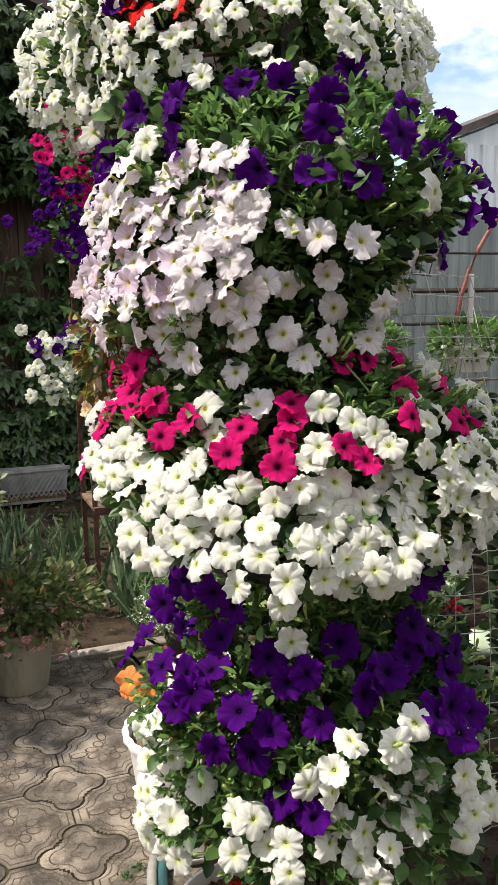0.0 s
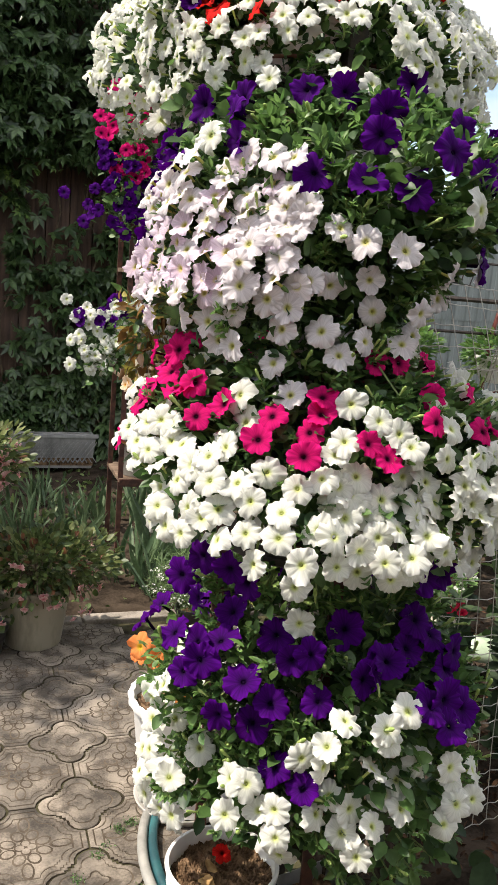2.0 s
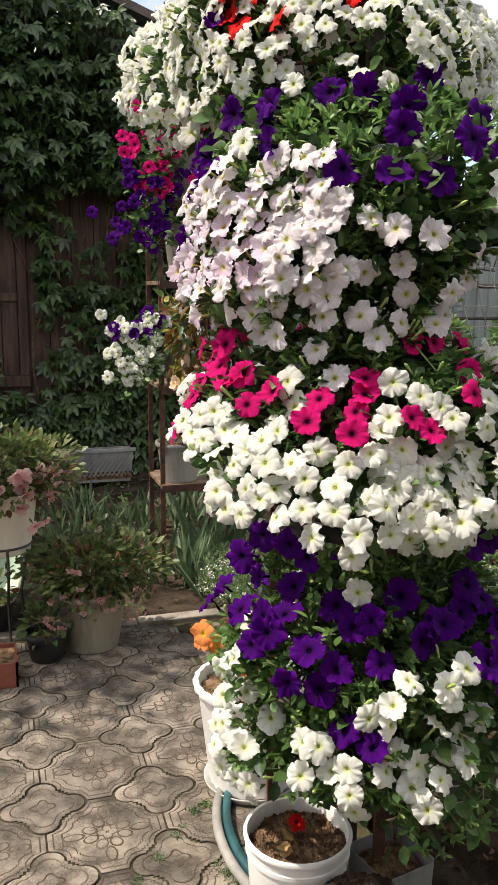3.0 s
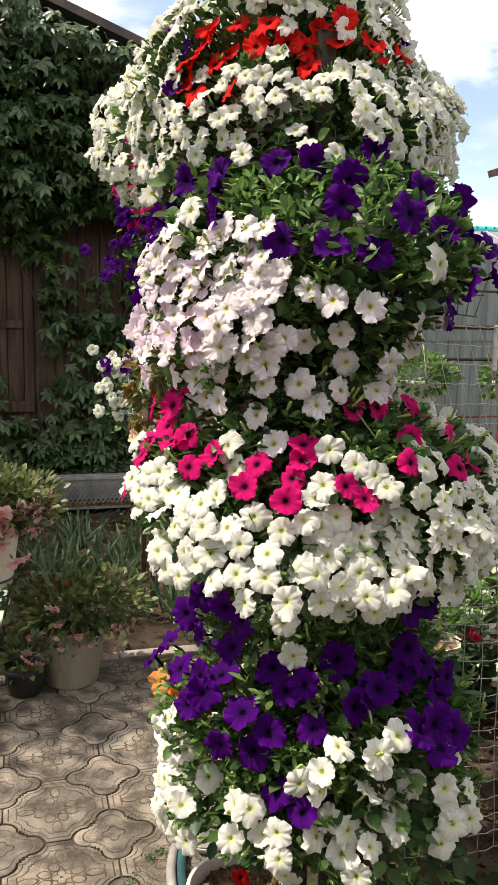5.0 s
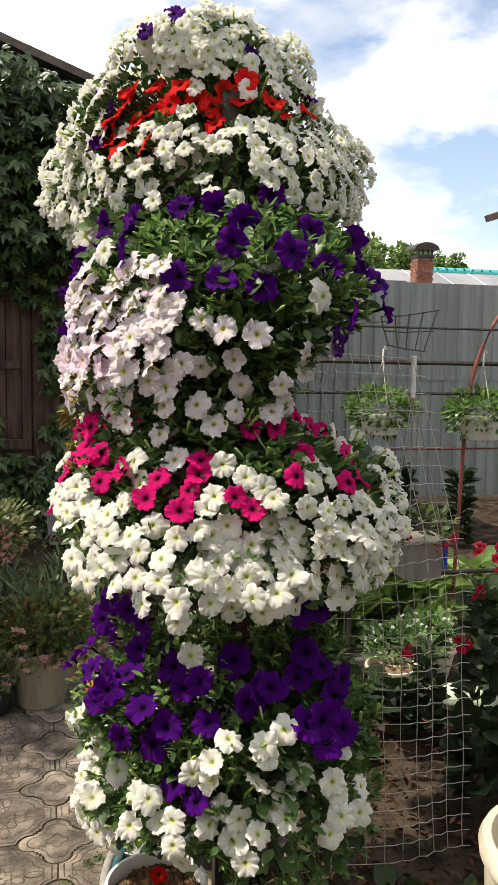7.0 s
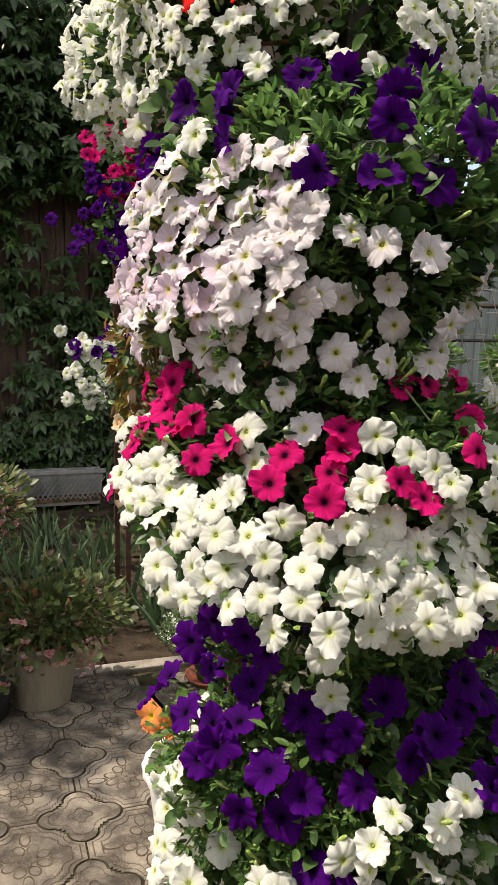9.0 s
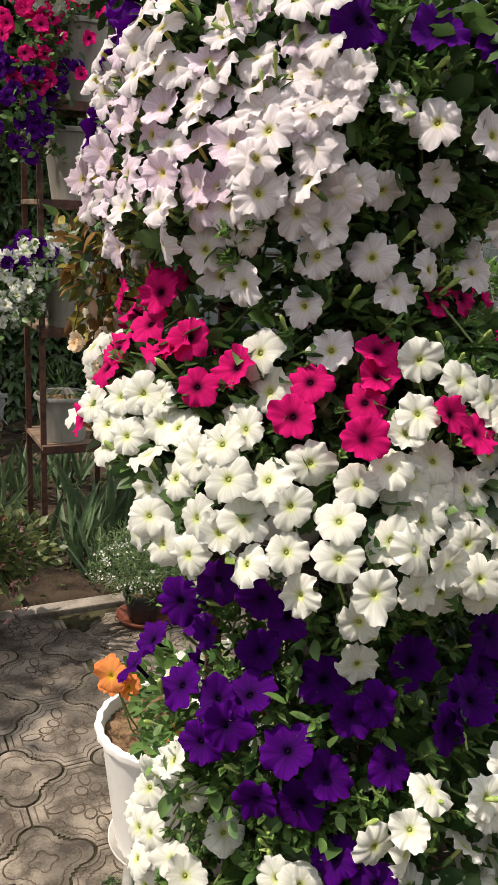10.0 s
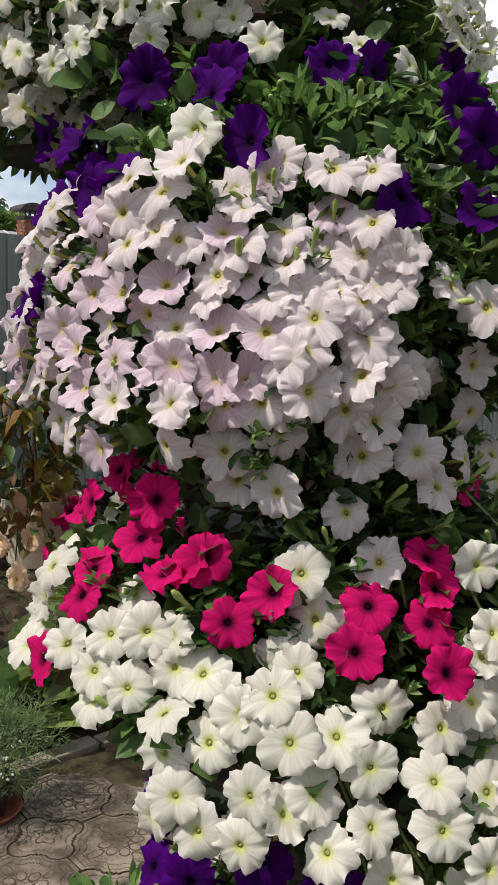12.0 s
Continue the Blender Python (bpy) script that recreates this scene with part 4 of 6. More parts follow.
def tower_stand():
    top = holder("flower_stand", pose(AX, AY, 0), "dark brown steel plant stand hidden among petunias", "plant stand")
    part("post", box(-0.02, 0.02, -0.02, 0.02, 0.0, 2.02, 0.003), DARKSTEEL, top)
    for k in range(3):
        a = radians(-118 + 120 * k)
        x, y = 0.19 * math.sin(a), -0.16 * math.cos(a)
        part("leg", box(x - 0.014, x + 0.014, y - 0.004, y + 0.004, 0.0, 1.6, 0.002), RUST, top)
    for z in (0.42, 0.84, 1.17, 1.50, 1.78):
        ax, ay = axis(z + 0.05)
        shelf = part("shelf", lathe([(0, z), (0.185, z), (0.19, z + 0.004), (0.19, z + 0.016), (0.185, z + 0.02), (0, z + 0.02)], 30), DARKSTEEL, top)
        shelf.location = (ax - AX, ay - AY, 0)
        hoop = [(0.2 * math.cos(2 * math.pi * i / 24), 0.2 * math.sin(2 * math.pi * i / 24), z + 0.05) for i in range(25)]
        part("hoop", tubes("hoop", [hoop], 0.004), RUST, shelf)


def back_head():
    """A white petunia on an arm behind the tower, joining its crown."""
    base = Vector((1.37, 2.93, 1.72))
    arm = holder("bracket", pose(1.37, 2.93, 0), "steel bracket arm holding a flower pot", "bracket")
    part("arm", tubes("arm", [[(0.12, -0.53, 1.60), (0.05, -0.2, 1.69), (0.0, 0.0, 1.70)]], 0.010, 8), DARKSTEEL, arm)
    part("plate", lathe([(0, 1.70), (0.09, 1.70), (0.09, 1.715), (0, 1.715)], 24), DARKSTEEL, arm)
    top = holder("petunia", Matrix.Translation(base), "full white petunia hanging behind the tower's crown", "petunia", "petunias on the flower tower")
    plant_pot(top, 0.085, 0.13)
    rng = random.Random(77)
    middle, radii = Vector((-0.01, 0.0, 0.17)), Vector((0.285, 0.27, 0.22))
    taken = []
    for k in range(5200):
        d = Vector((rng.gauss(0, 1), rng.gauss(0, 1), rng.gauss(0, 1))).normalized()
        if d.y > 0.45 or d.z < -0.75:
            continue
        lump = 1 + 0.12 * noise.noise(d * 2.3) + rng.uniform(-0.05, 0.05)
        q = middle + Vector((d.x * radii.x, d.y * radii.y, d.z * radii.z)) * lump
        if all((q - o).length > 0.036 for o in taken) and all((q + base - o).length > 0.03 for o in SET):
            taken.append(q)
            set_bloom(top, rng, q, d * 0.8 + Vector((rng.gauss(0, 0.3), rng.gauss(0, 0.3), 0.3 + rng.gauss(0, 0.2))), 0.049, WHITE)
    tagged(bush(top, middle, radii * 0.88, 1500, 0.034, LEAF, seed=78), kind="stuff")
    SET.extend(q + base for q in taken)


def petunia(label, seat, blooms, size, area, leaf_count, fill=None, leaf_size=0.04, depth=0.10, group="petunias on the flower tower", seed=1, shoots=60, lift=0.32, sprig=1.0, sprays=()):
    """A trailing petunia in its pot. blooms: (material, [(azimuth, height in cm)...]); area: azimuths and heights that its leaves
    cover; fill: (material, azimuths, heights, spacing) for further blooms between those set."""
    az, z = seat
    rng = random.Random(seed)
    nr = np.random.default_rng(seed)
    ax, ay = axis(z + 0.05)
    base = Vector((ax + 0.10 * math.sin(radians(az)), ay - 0.10 * math.cos(radians(az)), z))
    top = holder("petunia", Matrix.Translation(base), label, "petunia", group)
    plant_pot(top, 0.075, 0.12)
    taken = []

    def bloom(mat, a, h):
        p, out = skin(a, h)
        p += out * (rng.uniform(-0.012, 0.012) + (0.015 if mat is MAGENTA else 0.04) * noise.noise(p * 8))
        way = out * 0.95 + Vector((rng.gauss(0, 0.26), rng.gauss(0, 0.26), lift * 0.85 + rng.gauss(0, 0.22)))
        set_bloom(top, rng, p - base, way, size * (0.62 if mat is LILAC else 1.09), mat)
        taken.append(p)
    for mat, spots in blooms:
        for a, h in spots:
            bloom(mat, a + rng.uniform(-0.5, 0.5), h / 100)
    for mats, a0, a1, z0, z1, gap in (fill or ()):
        for k in range(2600):
            a, h = rng.uniform(a0, a1), rng.uniform(z0, z1)
            p, out = skin(a, h)
            if all((p - q).length > gap for q in taken) and all((p - q).length > gap * 0.9 for q in SET) and all((p - q).length > 0.050 for q in VIVID):
                bloom(rng.choice(mats), a, h)
    SET.extend(taken)
    if blooms[0][0] in (MAGENTA, RED):
        VIVID.extend(taken)
    a0, a1, z0, z1 = area
    spots, ways, sizes = [], [], []
    for k in range(2 * leaf_count):
        p, out = skin(rng.uniform(a0, a1), rng.uniform(z0, z1), 0.025 + (depth * rng.random() ** 1.2 if k % 2 else 0.04 + 0.20 * rng.random()))
        spots.append(p - base)
        ways.append(out * 0.7 + Vector((rng.gauss(0, 0.6), rng.gauss(0, 0.6), rng.gauss(0.1, 0.5))))
        sizes.append(leaf_size * rng.uniform(0.55, 1.3))
    tagged(part("foliage", leaves("foliage", spots, ways, sizes, OVATE, seed), LEAF, top), kind="stuff")
    for a2, a3, z2, z3, count in sprays:
        spots, ways, sizes = [], [], []
        for k in range(count):
            p, out = skin(rng.uniform(a2, a3), rng.uniform(z2, z3), rng.uniform(-0.022, 0.02))
            if all((p - q).length > 0.048 for q in SET):
                spots.append(p - base)
                ways.append(out * 0.5 + Vector((rng.gauss(0, 0.6), rng.gauss(0, 0.6), rng.gauss(0.5, 0.4))))
                sizes.append(rng.uniform(0.016, 0.034))
        tagged(part("leafy_sprays", leaves("leafy_sprays", spots, ways, sizes, OVATE if seed == 21 else LANCE, seed + 3), SHOOT, top), kind="stuff")
    spots, ways, sizes, runs, buds = [], [], [], [], []
    for k in range(shoots):
        p, out = skin(rng.uniform(a0, a1), rng.uniform(z0, z1), 0.032)
        p = p - base
        if any((p + base - q).length < 0.040 for q in SET):
            continue
        grow = out + Vector((rng.gauss(0, 0.3), rng.gauss(0, 0.3), 0.6))
        runs.append([p - out * 0.05, p, p + grow * 0.02])
        big = rng.uniform(0.7, 1.3) * sprig
        for i in range(10):
            spots.append(p + grow * 0.0022 * i)
            ways.append(grow * (0.35 + 0.06 * i) + Vector((rng.gauss(0, 0.7), rng.gauss(0, 0.7), rng.gauss(0, 0.4))))
            sizes.append(big * (0.030 - 0.0016 * i) * rng.uniform(0.7, 1.1))
        if rng.random() < 0.4 and all((p + base - q).length > 0.05 for q in SET):
            buds.append((p + grow * 0.022, grow + Vector((rng.gauss(0, 0.5), rng.gauss(0, 0.5), rng.gauss(0.1, 0.3)))))
    tagged(part("young_growth", leaves("young_growth", spots, ways, sizes, LANCE, seed), SHOOT, top), kind="stuff")
    for at, way in buds[:24]:
        ob = new("bud", BUD_MESH)
        ob.parent = top
        ob.matrix_basis = Matrix.LocRotScale(at, way.to_track_quat("Z", "Y"), Vector((1, 1, 1)) * rng.uniform(0.7, 1.15))
    mouth = Vector((0, 0, 0.11))
    for q in rng.sample(taken, min(24, len(taken))):
        end = q - base
        out = Vector((end.x, end.y, 0)).normalized()
        mid = mouth.lerp(end, 0.5) + Vector((0, 0, 0.02))
        runs.append([mouth + Vector((rng.gauss(0, 0.02), rng.gauss(0, 0.02), 0)), mid, end - out * 0.05])
    tagged(part("stemwork", tubes("stemwork", runs, 0.0022, 4), STEM, top), kind="stuff")
    return top


SET, VIVID = [], []


def bud_mesh():
    """A furled petunia bud: slim green foot, swollen pale tip."""
    bm = lathe([(0, -0.006), (0.0018, -0.004), (0.0022, 0.002), (0.0024, 0.010), (0.0036, 0.018), (0.0038, 0.022), (0.0026, 0.027), (0.0008, 0.029), (0, 0.029)], 10)
    me = bpy.data.meshes.new("bud")
    bm.to_mesh(me)
    bm.free()
    me.materials.append(BUD)
    me.shade_smooth()
    return me


BUD_MESH = bud_mesh()

# where the blooms stand: azimuth round the tower (0 faces the yard), height in cm
RED_AT = [(-67, 204), (-70, 204), (-55, 205), (-33, 204), (-23, 200), (-13, 199), (-12, 195), (-5, 202), (3, 200), (18, 199), (32, 200), (54, 202), (-63, 197), (-73, 199), (-75, 194), (-68, 191), (-46, 189), (-61, 200), (-69, 201), (-74, 198), (5, 204), (-40, 200)]
TOP_PURPLE_AT = [(-55, 217), (-37, 219), (12, 212), (72, 210), (68, 208), (-85, 207), (-78, 201), (-80, 193)]
MID_WHITE_AT = [(-68, 195), (-27, 197), (5, 202), (-23, 203), (-60, 186), (-50, 184), (-44, 185), (-87, 184), (-72, 183), (-75, 179), (-64, 177), (-43, 180), (-39, 176), (-90, 174), (-3, 176), (-13, 178), (-17, 182), (-33, 185), (-26, 188), (-34, 193), (-36, 188), (9, 192), (5, 188), (-1, 191), (-8, 187), (5, 184), (5, 183), (40, 195), (58, 200), (18, 189), (34, 187), (59, 192), (26, 182), (52, 185), (48, 181), (32, 177), (20, 178), (12, 183), (38, 192), (61, 183), (69, 179)]
PURPLE_AT = [(-129, 169), (-93, 160), (-101, 164), (-100, 159), (-55, 172), (-64, 169), (-65, 163), (-73, 171), (-27, 174), (-12, 174), (11, 177), (-34, 158), (-15, 157), (1, 156), (12, 163), (-10, 165), (30, 161), (-3, 170), (24, 169), (34, 151), (39, 145), (50, 168), (57, 164), (63, 169), (54, 158), (60, 153), (67, 161)]
PURPLE_WHITE_AT = [(25, 154), (-73, 164)]
PINK_AT = [(-69, 158), (-49, 160), (-102, 150), (-92, 151), (-124, 151), (-122, 155), (-95, 147), (-86, 147), (-81, 145), (-77, 148), (-68, 144), (-59, 144), (-113, 140), (-100, 143), (-95, 141), (-93, 137), (-80, 139), (-76, 140), (-86, 140), (-67, 139), (-66, 136), (-62, 139), (-73, 140), (-89, 131), (-34, 152), (-23, 149)]
BLUSH_AT = [(-60, 161), (-65, 156), (-59, 154), (-79, 153), (-74, 152), (-65, 152), (-68, 149), (-56, 151), (-45, 154), (-43, 152), (-47, 148), (-42, 147), (-40, 149), (-35, 150), (-51, 145), (-54, 148), (-55, 141), (-55, 136), (-51, 138), (-42, 143), (-32, 140), (-40, 131), (-56, 133), (-73, 136), (-38, 135), (-66, 127), (-57, 127), (-24, 139), (-14, 147), (-1, 146), (-9, 140), (-5, 135), (12, 136), (-26, 131), (-7, 130), (-43, 125), (-18, 127), (-35, 120), (22, 142), (31, 138), (37, 144), (28, 131), (12, 130)]
MAGENTA_AT = [(-96, 106), (-96, 123), (-84, 121), (-80, 125), (-91, 117), (-91, 114), (-72, 119), (-69, 120), (-76, 118), (-56, 117), (-62, 114), (-95, 126), (-39, 116), (-23, 117), (-23, 120), (-41, 112), (-26, 114), (-27, 110), (-3, 111), (-9, 113), (12, 117), (50, 120), (25, 121), (20, 126), (2, 126), (58, 125), (44, 115), (35, 115)]
WHITE_A_AT = [(-51, 119), (-72, 112), (-76, 112), (-71, 109), (-83, 111), (-84, 107), (-84, 104), (-54, 111), (-66, 109), (-62, 107), (-51, 110), (-58, 106), (-54, 108), (-63, 103), (-61, 105), (-56, 99), (-47, 100), (-51, 98), (-39, 97), (-36, 107), (-39, 102), (-28, 105), (-31, 101), (-22, 107), (-30, 97), (-21, 99), (-36, 92), (-24, 94), (-26, 89)]
WHITE_B_AT = [(-14, 119), (60, 123), (57, 121), (29, 119), (28, 117), (19, 116), (-18, 111), (-16, 113), (1, 115), (3, 113), (7, 112), (15, 111), (4, 108), (11, 107), (20, 110), (27, 111), (25, 106), (32, 106), (37, 111), (41, 111), (35, 105), (38, 110), (33, 104), (32, 102)]
WHITE_C_AT = [(-17, 106), (-12, 106), (-18, 103), (-13, 105), (-14, 101), (-8, 102), (-3, 103), (6, 101), (12, 102), (17, 103), (25, 101), (30, 100), (30, 99), (22, 103), (-17, 98), (-6, 98), (8, 98), (17, 97), (25, 96), (13, 95), (2, 95), (5, 92), (-16, 93), (-10, 91), (-5, 94)]
LOW_PURPLE_AT = [(-54, 89), (-70, 82), (-62, 79), (-79, 74), (-75, 72), (-46, 79), (-44, 89), (-39, 87), (-46, 75), (-60, 74), (-51, 74), (-52, 69), (-48, 72), (-36, 70), (-41, 64), (-29, 67), (-33, 62), (-26, 55), (-19, 53), (-17, 68), (-30, 77), (-25, 74), (-20, 75)]
LOW_PURPLE_B_AT = [(-1, 72), (4, 73), (-5, 71), (25, 77), (19, 73), (31, 74), (34, 71), (30, 69), (23, 65), (11, 67), (16, 67), (16, 64), (-8, 78), (14, 89), (24, 88)]
LOW_WHITE_AT = [(-24, 80), (-57, 66), (-60, 63), (-82, 50), (-80, 47), (-74, 51), (-58, 57), (-49, 53), (-60, 47), (-55, 47), (-36, 47), (-37, 52), (-32, 52), (-29, 48), (-25, 49), (-24, 45), (-23, 39), (-20, 59), (-15, 62), (-15, 58), (-11, 66), (-13, 52), (-15, 49)]
LOW_WHITE_B_AT = [(-3, 57), (-7, 50), (-3, 48), (-9, 46), (-7, 42), (-2, 65), (-1, 63), (4, 67), (10, 57), (5, 50), (5, 54), (18, 55), (21, 52), (25, 60), (29, 51), (19, 48), (16, 45), (26, 47), (1, 52)]

tower_stand()
petunia("scarlet red petunia between white ones", (-20, 1.80), [(RED, RED_AT)], 0.056, (-100, 40, 1.93, 2.06), 320, seed=12, leaf_size=0.032)
petunia("tall white petunia crowning the tower, a few purple blooms", (-60, 1.80), [(PURPLE, TOP_PURPLE_AT)], 0.046, (-180, 180, 1.93, 2.25), 1500,
        [((WHITE,), -180, 180, 2.00, 2.26, 0.031)], seed=11, depth=0.12, leaf_size=0.03, lift=0.3)
petunia("white petunia spilling over a pale pot", (40, 1.80), [(WHITE, MID_WHITE_AT)], 0.047, (-180, 180, 1.76, 2.02), 1500,
        [((WHITE,), -180, -75, 1.76, 2.0, 0.034), ((WHITE,), 30, 180, 1.76, 2.02, 0.033), ((WHITE,), -80, -42, 1.80, 1.97, 0.036), ((WHITE,), -42, 4, 1.88, 1.97, 0.036), ((WHITE,), 4, 30, 1.80, 1.97, 0.036)], seed=13, leaf_size=0.032, depth=0.12, lift=0.22)
back_head()
petunia("deep purple petunia with fresh green leaves", (20, 1.52), [(PURPLE, PURPLE_AT), (WHITE, PURPLE_WHITE_AT)], 0.067, (-95, 78, 1.47, 1.74), 760,
        [((PURPLE, PURPLE, WHITE), 90, 250, 1.46, 1.74, 0.075)], seed=14, leaf_size=0.042, shoots=90, sprig=1.0, sprays=((-50, 40, 1.62, 1.735, 260),))
petunia("pale pink petunia with faint mauve veins", (-80, 1.50), [(BLUSH, [q for q in PINK_AT if q[1] > 151 or q[0] > -40]), (PINK, [q for q in PINK_AT if q[1] <= 151 and q[0] <= -40])], 0.056, (-150, -20, 1.28, 1.62), 1100,
        [((PINK, BLUSH, BLUSH), -150, -35, 1.36, 1.60, 0.038), ((BLUSH,), -120, -60, 1.30, 1.36, 0.05)], seed=15, leaf_size=0.034, shoots=150, depth=0.12)
petunia("blush white petunia trailing in the shade", (0, 1.50), [(BLUSH, BLUSH_AT)], 0.056, (-55, 50, 1.20, 1.50), 800, seed=16, leaf_size=0.036, depth=0.09)
petunia("bright magenta petunia with dark throats", (-30, 1.19), [(MAGENTA, MAGENTA_AT)], 0.054, (-95, 85, 1.09, 1.27), 700,
        [((MAGENTA, MAGENTA, WHITE), 90, 255, 1.10, 1.26, 0.07)], seed=17, leaf_size=0.034)
petunia("large white petunia hanging in a full cushion", (-75, 0.86), [(WHITE, WHITE_A_AT)], 0.057, (-130, -20, 1.00, 1.19), 800,
        [((WHITE,), -170, -72, 1.05, 1.16, 0.044), ((WHITE,), -72, -25, 0.94, 1.15, 0.042)], seed=18, leaf_size=0.038, depth=0.13)
petunia("white petunia with open yellow-green throats", (45, 0.86), [(WHITE, WHITE_B_AT)], 0.057, (-20, 140, 1.02, 1.22), 700,
        [((WHITE,), -20, 150, 1.03, 1.18, 0.041)], seed=19, leaf_size=0.038, depth=0.13, lift=0.5)
petunia("white petunia over a dark shelf edge", (10, 0.86), [(WHITE, WHITE_C_AT)], 0.057, (-25, 190, 0.88, 1.06), 600,
        [((WHITE,), -20, 190, 0.90, 1.05, 0.041)], seed=20, leaf_size=0.038, depth=0.12)
petunia("dark violet petunia trailing with small leaves", (-60, 0.44), [(PURPLE, LOW_PURPLE_AT), (LILAC, [(-28, 67)])], 0.064, (-66, -10, 0.50, 0.84), 420, seed=21, leaf_size=0.026, shoots=170, sprays=((-80, -25, 0.56, 0.82, 420),))
petunia("dark violet petunia in deep shade", (30, 0.44), [(PURPLE, LOW_PURPLE_B_AT)], 0.074, (-12, 100, 0.52, 0.80), 700,
        [((PURPLE, WHITE), 100, 250, 0.55, 0.80, 0.09)], seed=22, leaf_size=0.04)
petunia("white petunia trailing to the paving", (-80, 0.44), [(WHITE, LOW_WHITE_AT)], 0.056, (-66, -10, 0.36, 0.62), 400,
        [((WHITE,), -72, -50, 0.36, 0.56, 0.056), ((WHITE,), -100, -70, 0.26, 0.47, 0.044)], seed=23, leaf_size=0.034)
petunia("white petunia hanging low over dark foliage", (60, 0.44), [(WHITE, LOW_WHITE_B_AT)], 0.056, (-12, 100, 0.24, 0.62), 430,
        [((WHITE,), 90, 230, 0.3, 0.6, 0.09)], seed=24, leaf_size=0.036)


def begonia():
    base = Vector((1.215, 2.70, 1.09))
    top = holder("begonia", Matrix.Translation(base), "bronze-leaved hanging begonia with apricot flowers", "begonia")
    plant_pot(top, 0.06, 0.10, CREAM)
    rng = random.Random(31)
    for name, mat, count, text in (("foliage", BRONZE, 150, "bronze and rust-coloured leaves"), ("golden_leaves", GOLDLEAF, 130, "yellow-green leaves among bronze ones"), ("green_leaves", LEAF, 110, "dark green leaves among bronze ones")):
        spots, ways, sizes = [], [], []
        for k in range(count):
            a, h = rng.uniform(0, 6.28), rng.random()
            r = (0.02 + 0.065 * rng.random()) * (1.15 - 0.55 * h)
            spots.append((r * math.cos(a) - 0.025, r * math.sin(a) - 0.01, 0.26 - 0.21 * h))
            ways.append((math.cos(a) * 0.8, math.sin(a) * 0.8, -0.5 + 1.1 * (0.5 - h) + rng.gauss(0, 0.4)))
            sizes.append(rng.uniform(0.016, 0.038))
        part(name, leaves(name, spots, ways, sizes, POINTED, 31 + count, 0.5, 1.1), mat, top, text)
    runs = []
    for x, y, z in ((-0.095, -0.06, 0.055), (-0.065, -0.06, 0.005), (0.015, -0.07, 0.10), (-0.05, -0.07, 0.06)):
        runs.append([(0, 0, 0.12), (x * 0.6, y * 0.6, 0.20), (x, y + 0.005, z + 0.01)])
        for k in range(3):
            set_bloom(top, rng, (x + rng.gauss(0, 0.004), y, z - 0.006 * k), (x + rng.gauss(0, 0.03), y, -0.01 + 0.03 * k), 0.032 - 0.004 * k, APRICOT)
    part("stemwork", tubes("stemwork", runs, 0.0012, 5), TWIG, top)


def bucket(x, y, r, h, label, fill_h, seed, material=PLASTIC, earth=None):
    top = holder("bucket", pose(x, y, 0), label, "bucket", "buckets of soil by the tower")
    bm = lathe([(0, 0), (r * 0.86, 0), (r * 0.87, 0.004), (r * 0.97, h - 0.045), (r * 1.0, h - 0.043), (r * 1.0, h - 0.034), (r * 0.98, h - 0.032), (r * 0.99, h - 0.012), (r * 1.035, h - 0.010),
                (r * 1.045, h - 0.004), (r * 1.03, h), (r * 0.97, h), (r * 0.955, h - 0.006), (r * 0.93, fill_h - 0.02), (0, fill_h - 0.02)], 56)
    body = part("bucket_body", bm, material, top, smooth=True)
    body.data.set_sharp_from_angle(angle=radians(40))
    bm = bmesh.new()
    bmesh.ops.create_grid(bm, x_segments=84, y_segments=84, size=r)
    bmesh.ops.delete(bm, geom=[v for v in bm.verts if v.co.length > r * 0.955], context="VERTS")
    for v in bm.verts:
        q = v.co + Vector((seed, 0, 0))
        v.co.z = fill_h + 0.014 * noise.noise(q * 22) + 0.010 * abs(noise.noise(q * 60)) + 0.009 * abs(noise.noise(q * 130)) + 0.006 * noise.noise(q * 260)
    part("soil", bm, earth or POTSOIL, top, "crumbly brown soil")
    return top


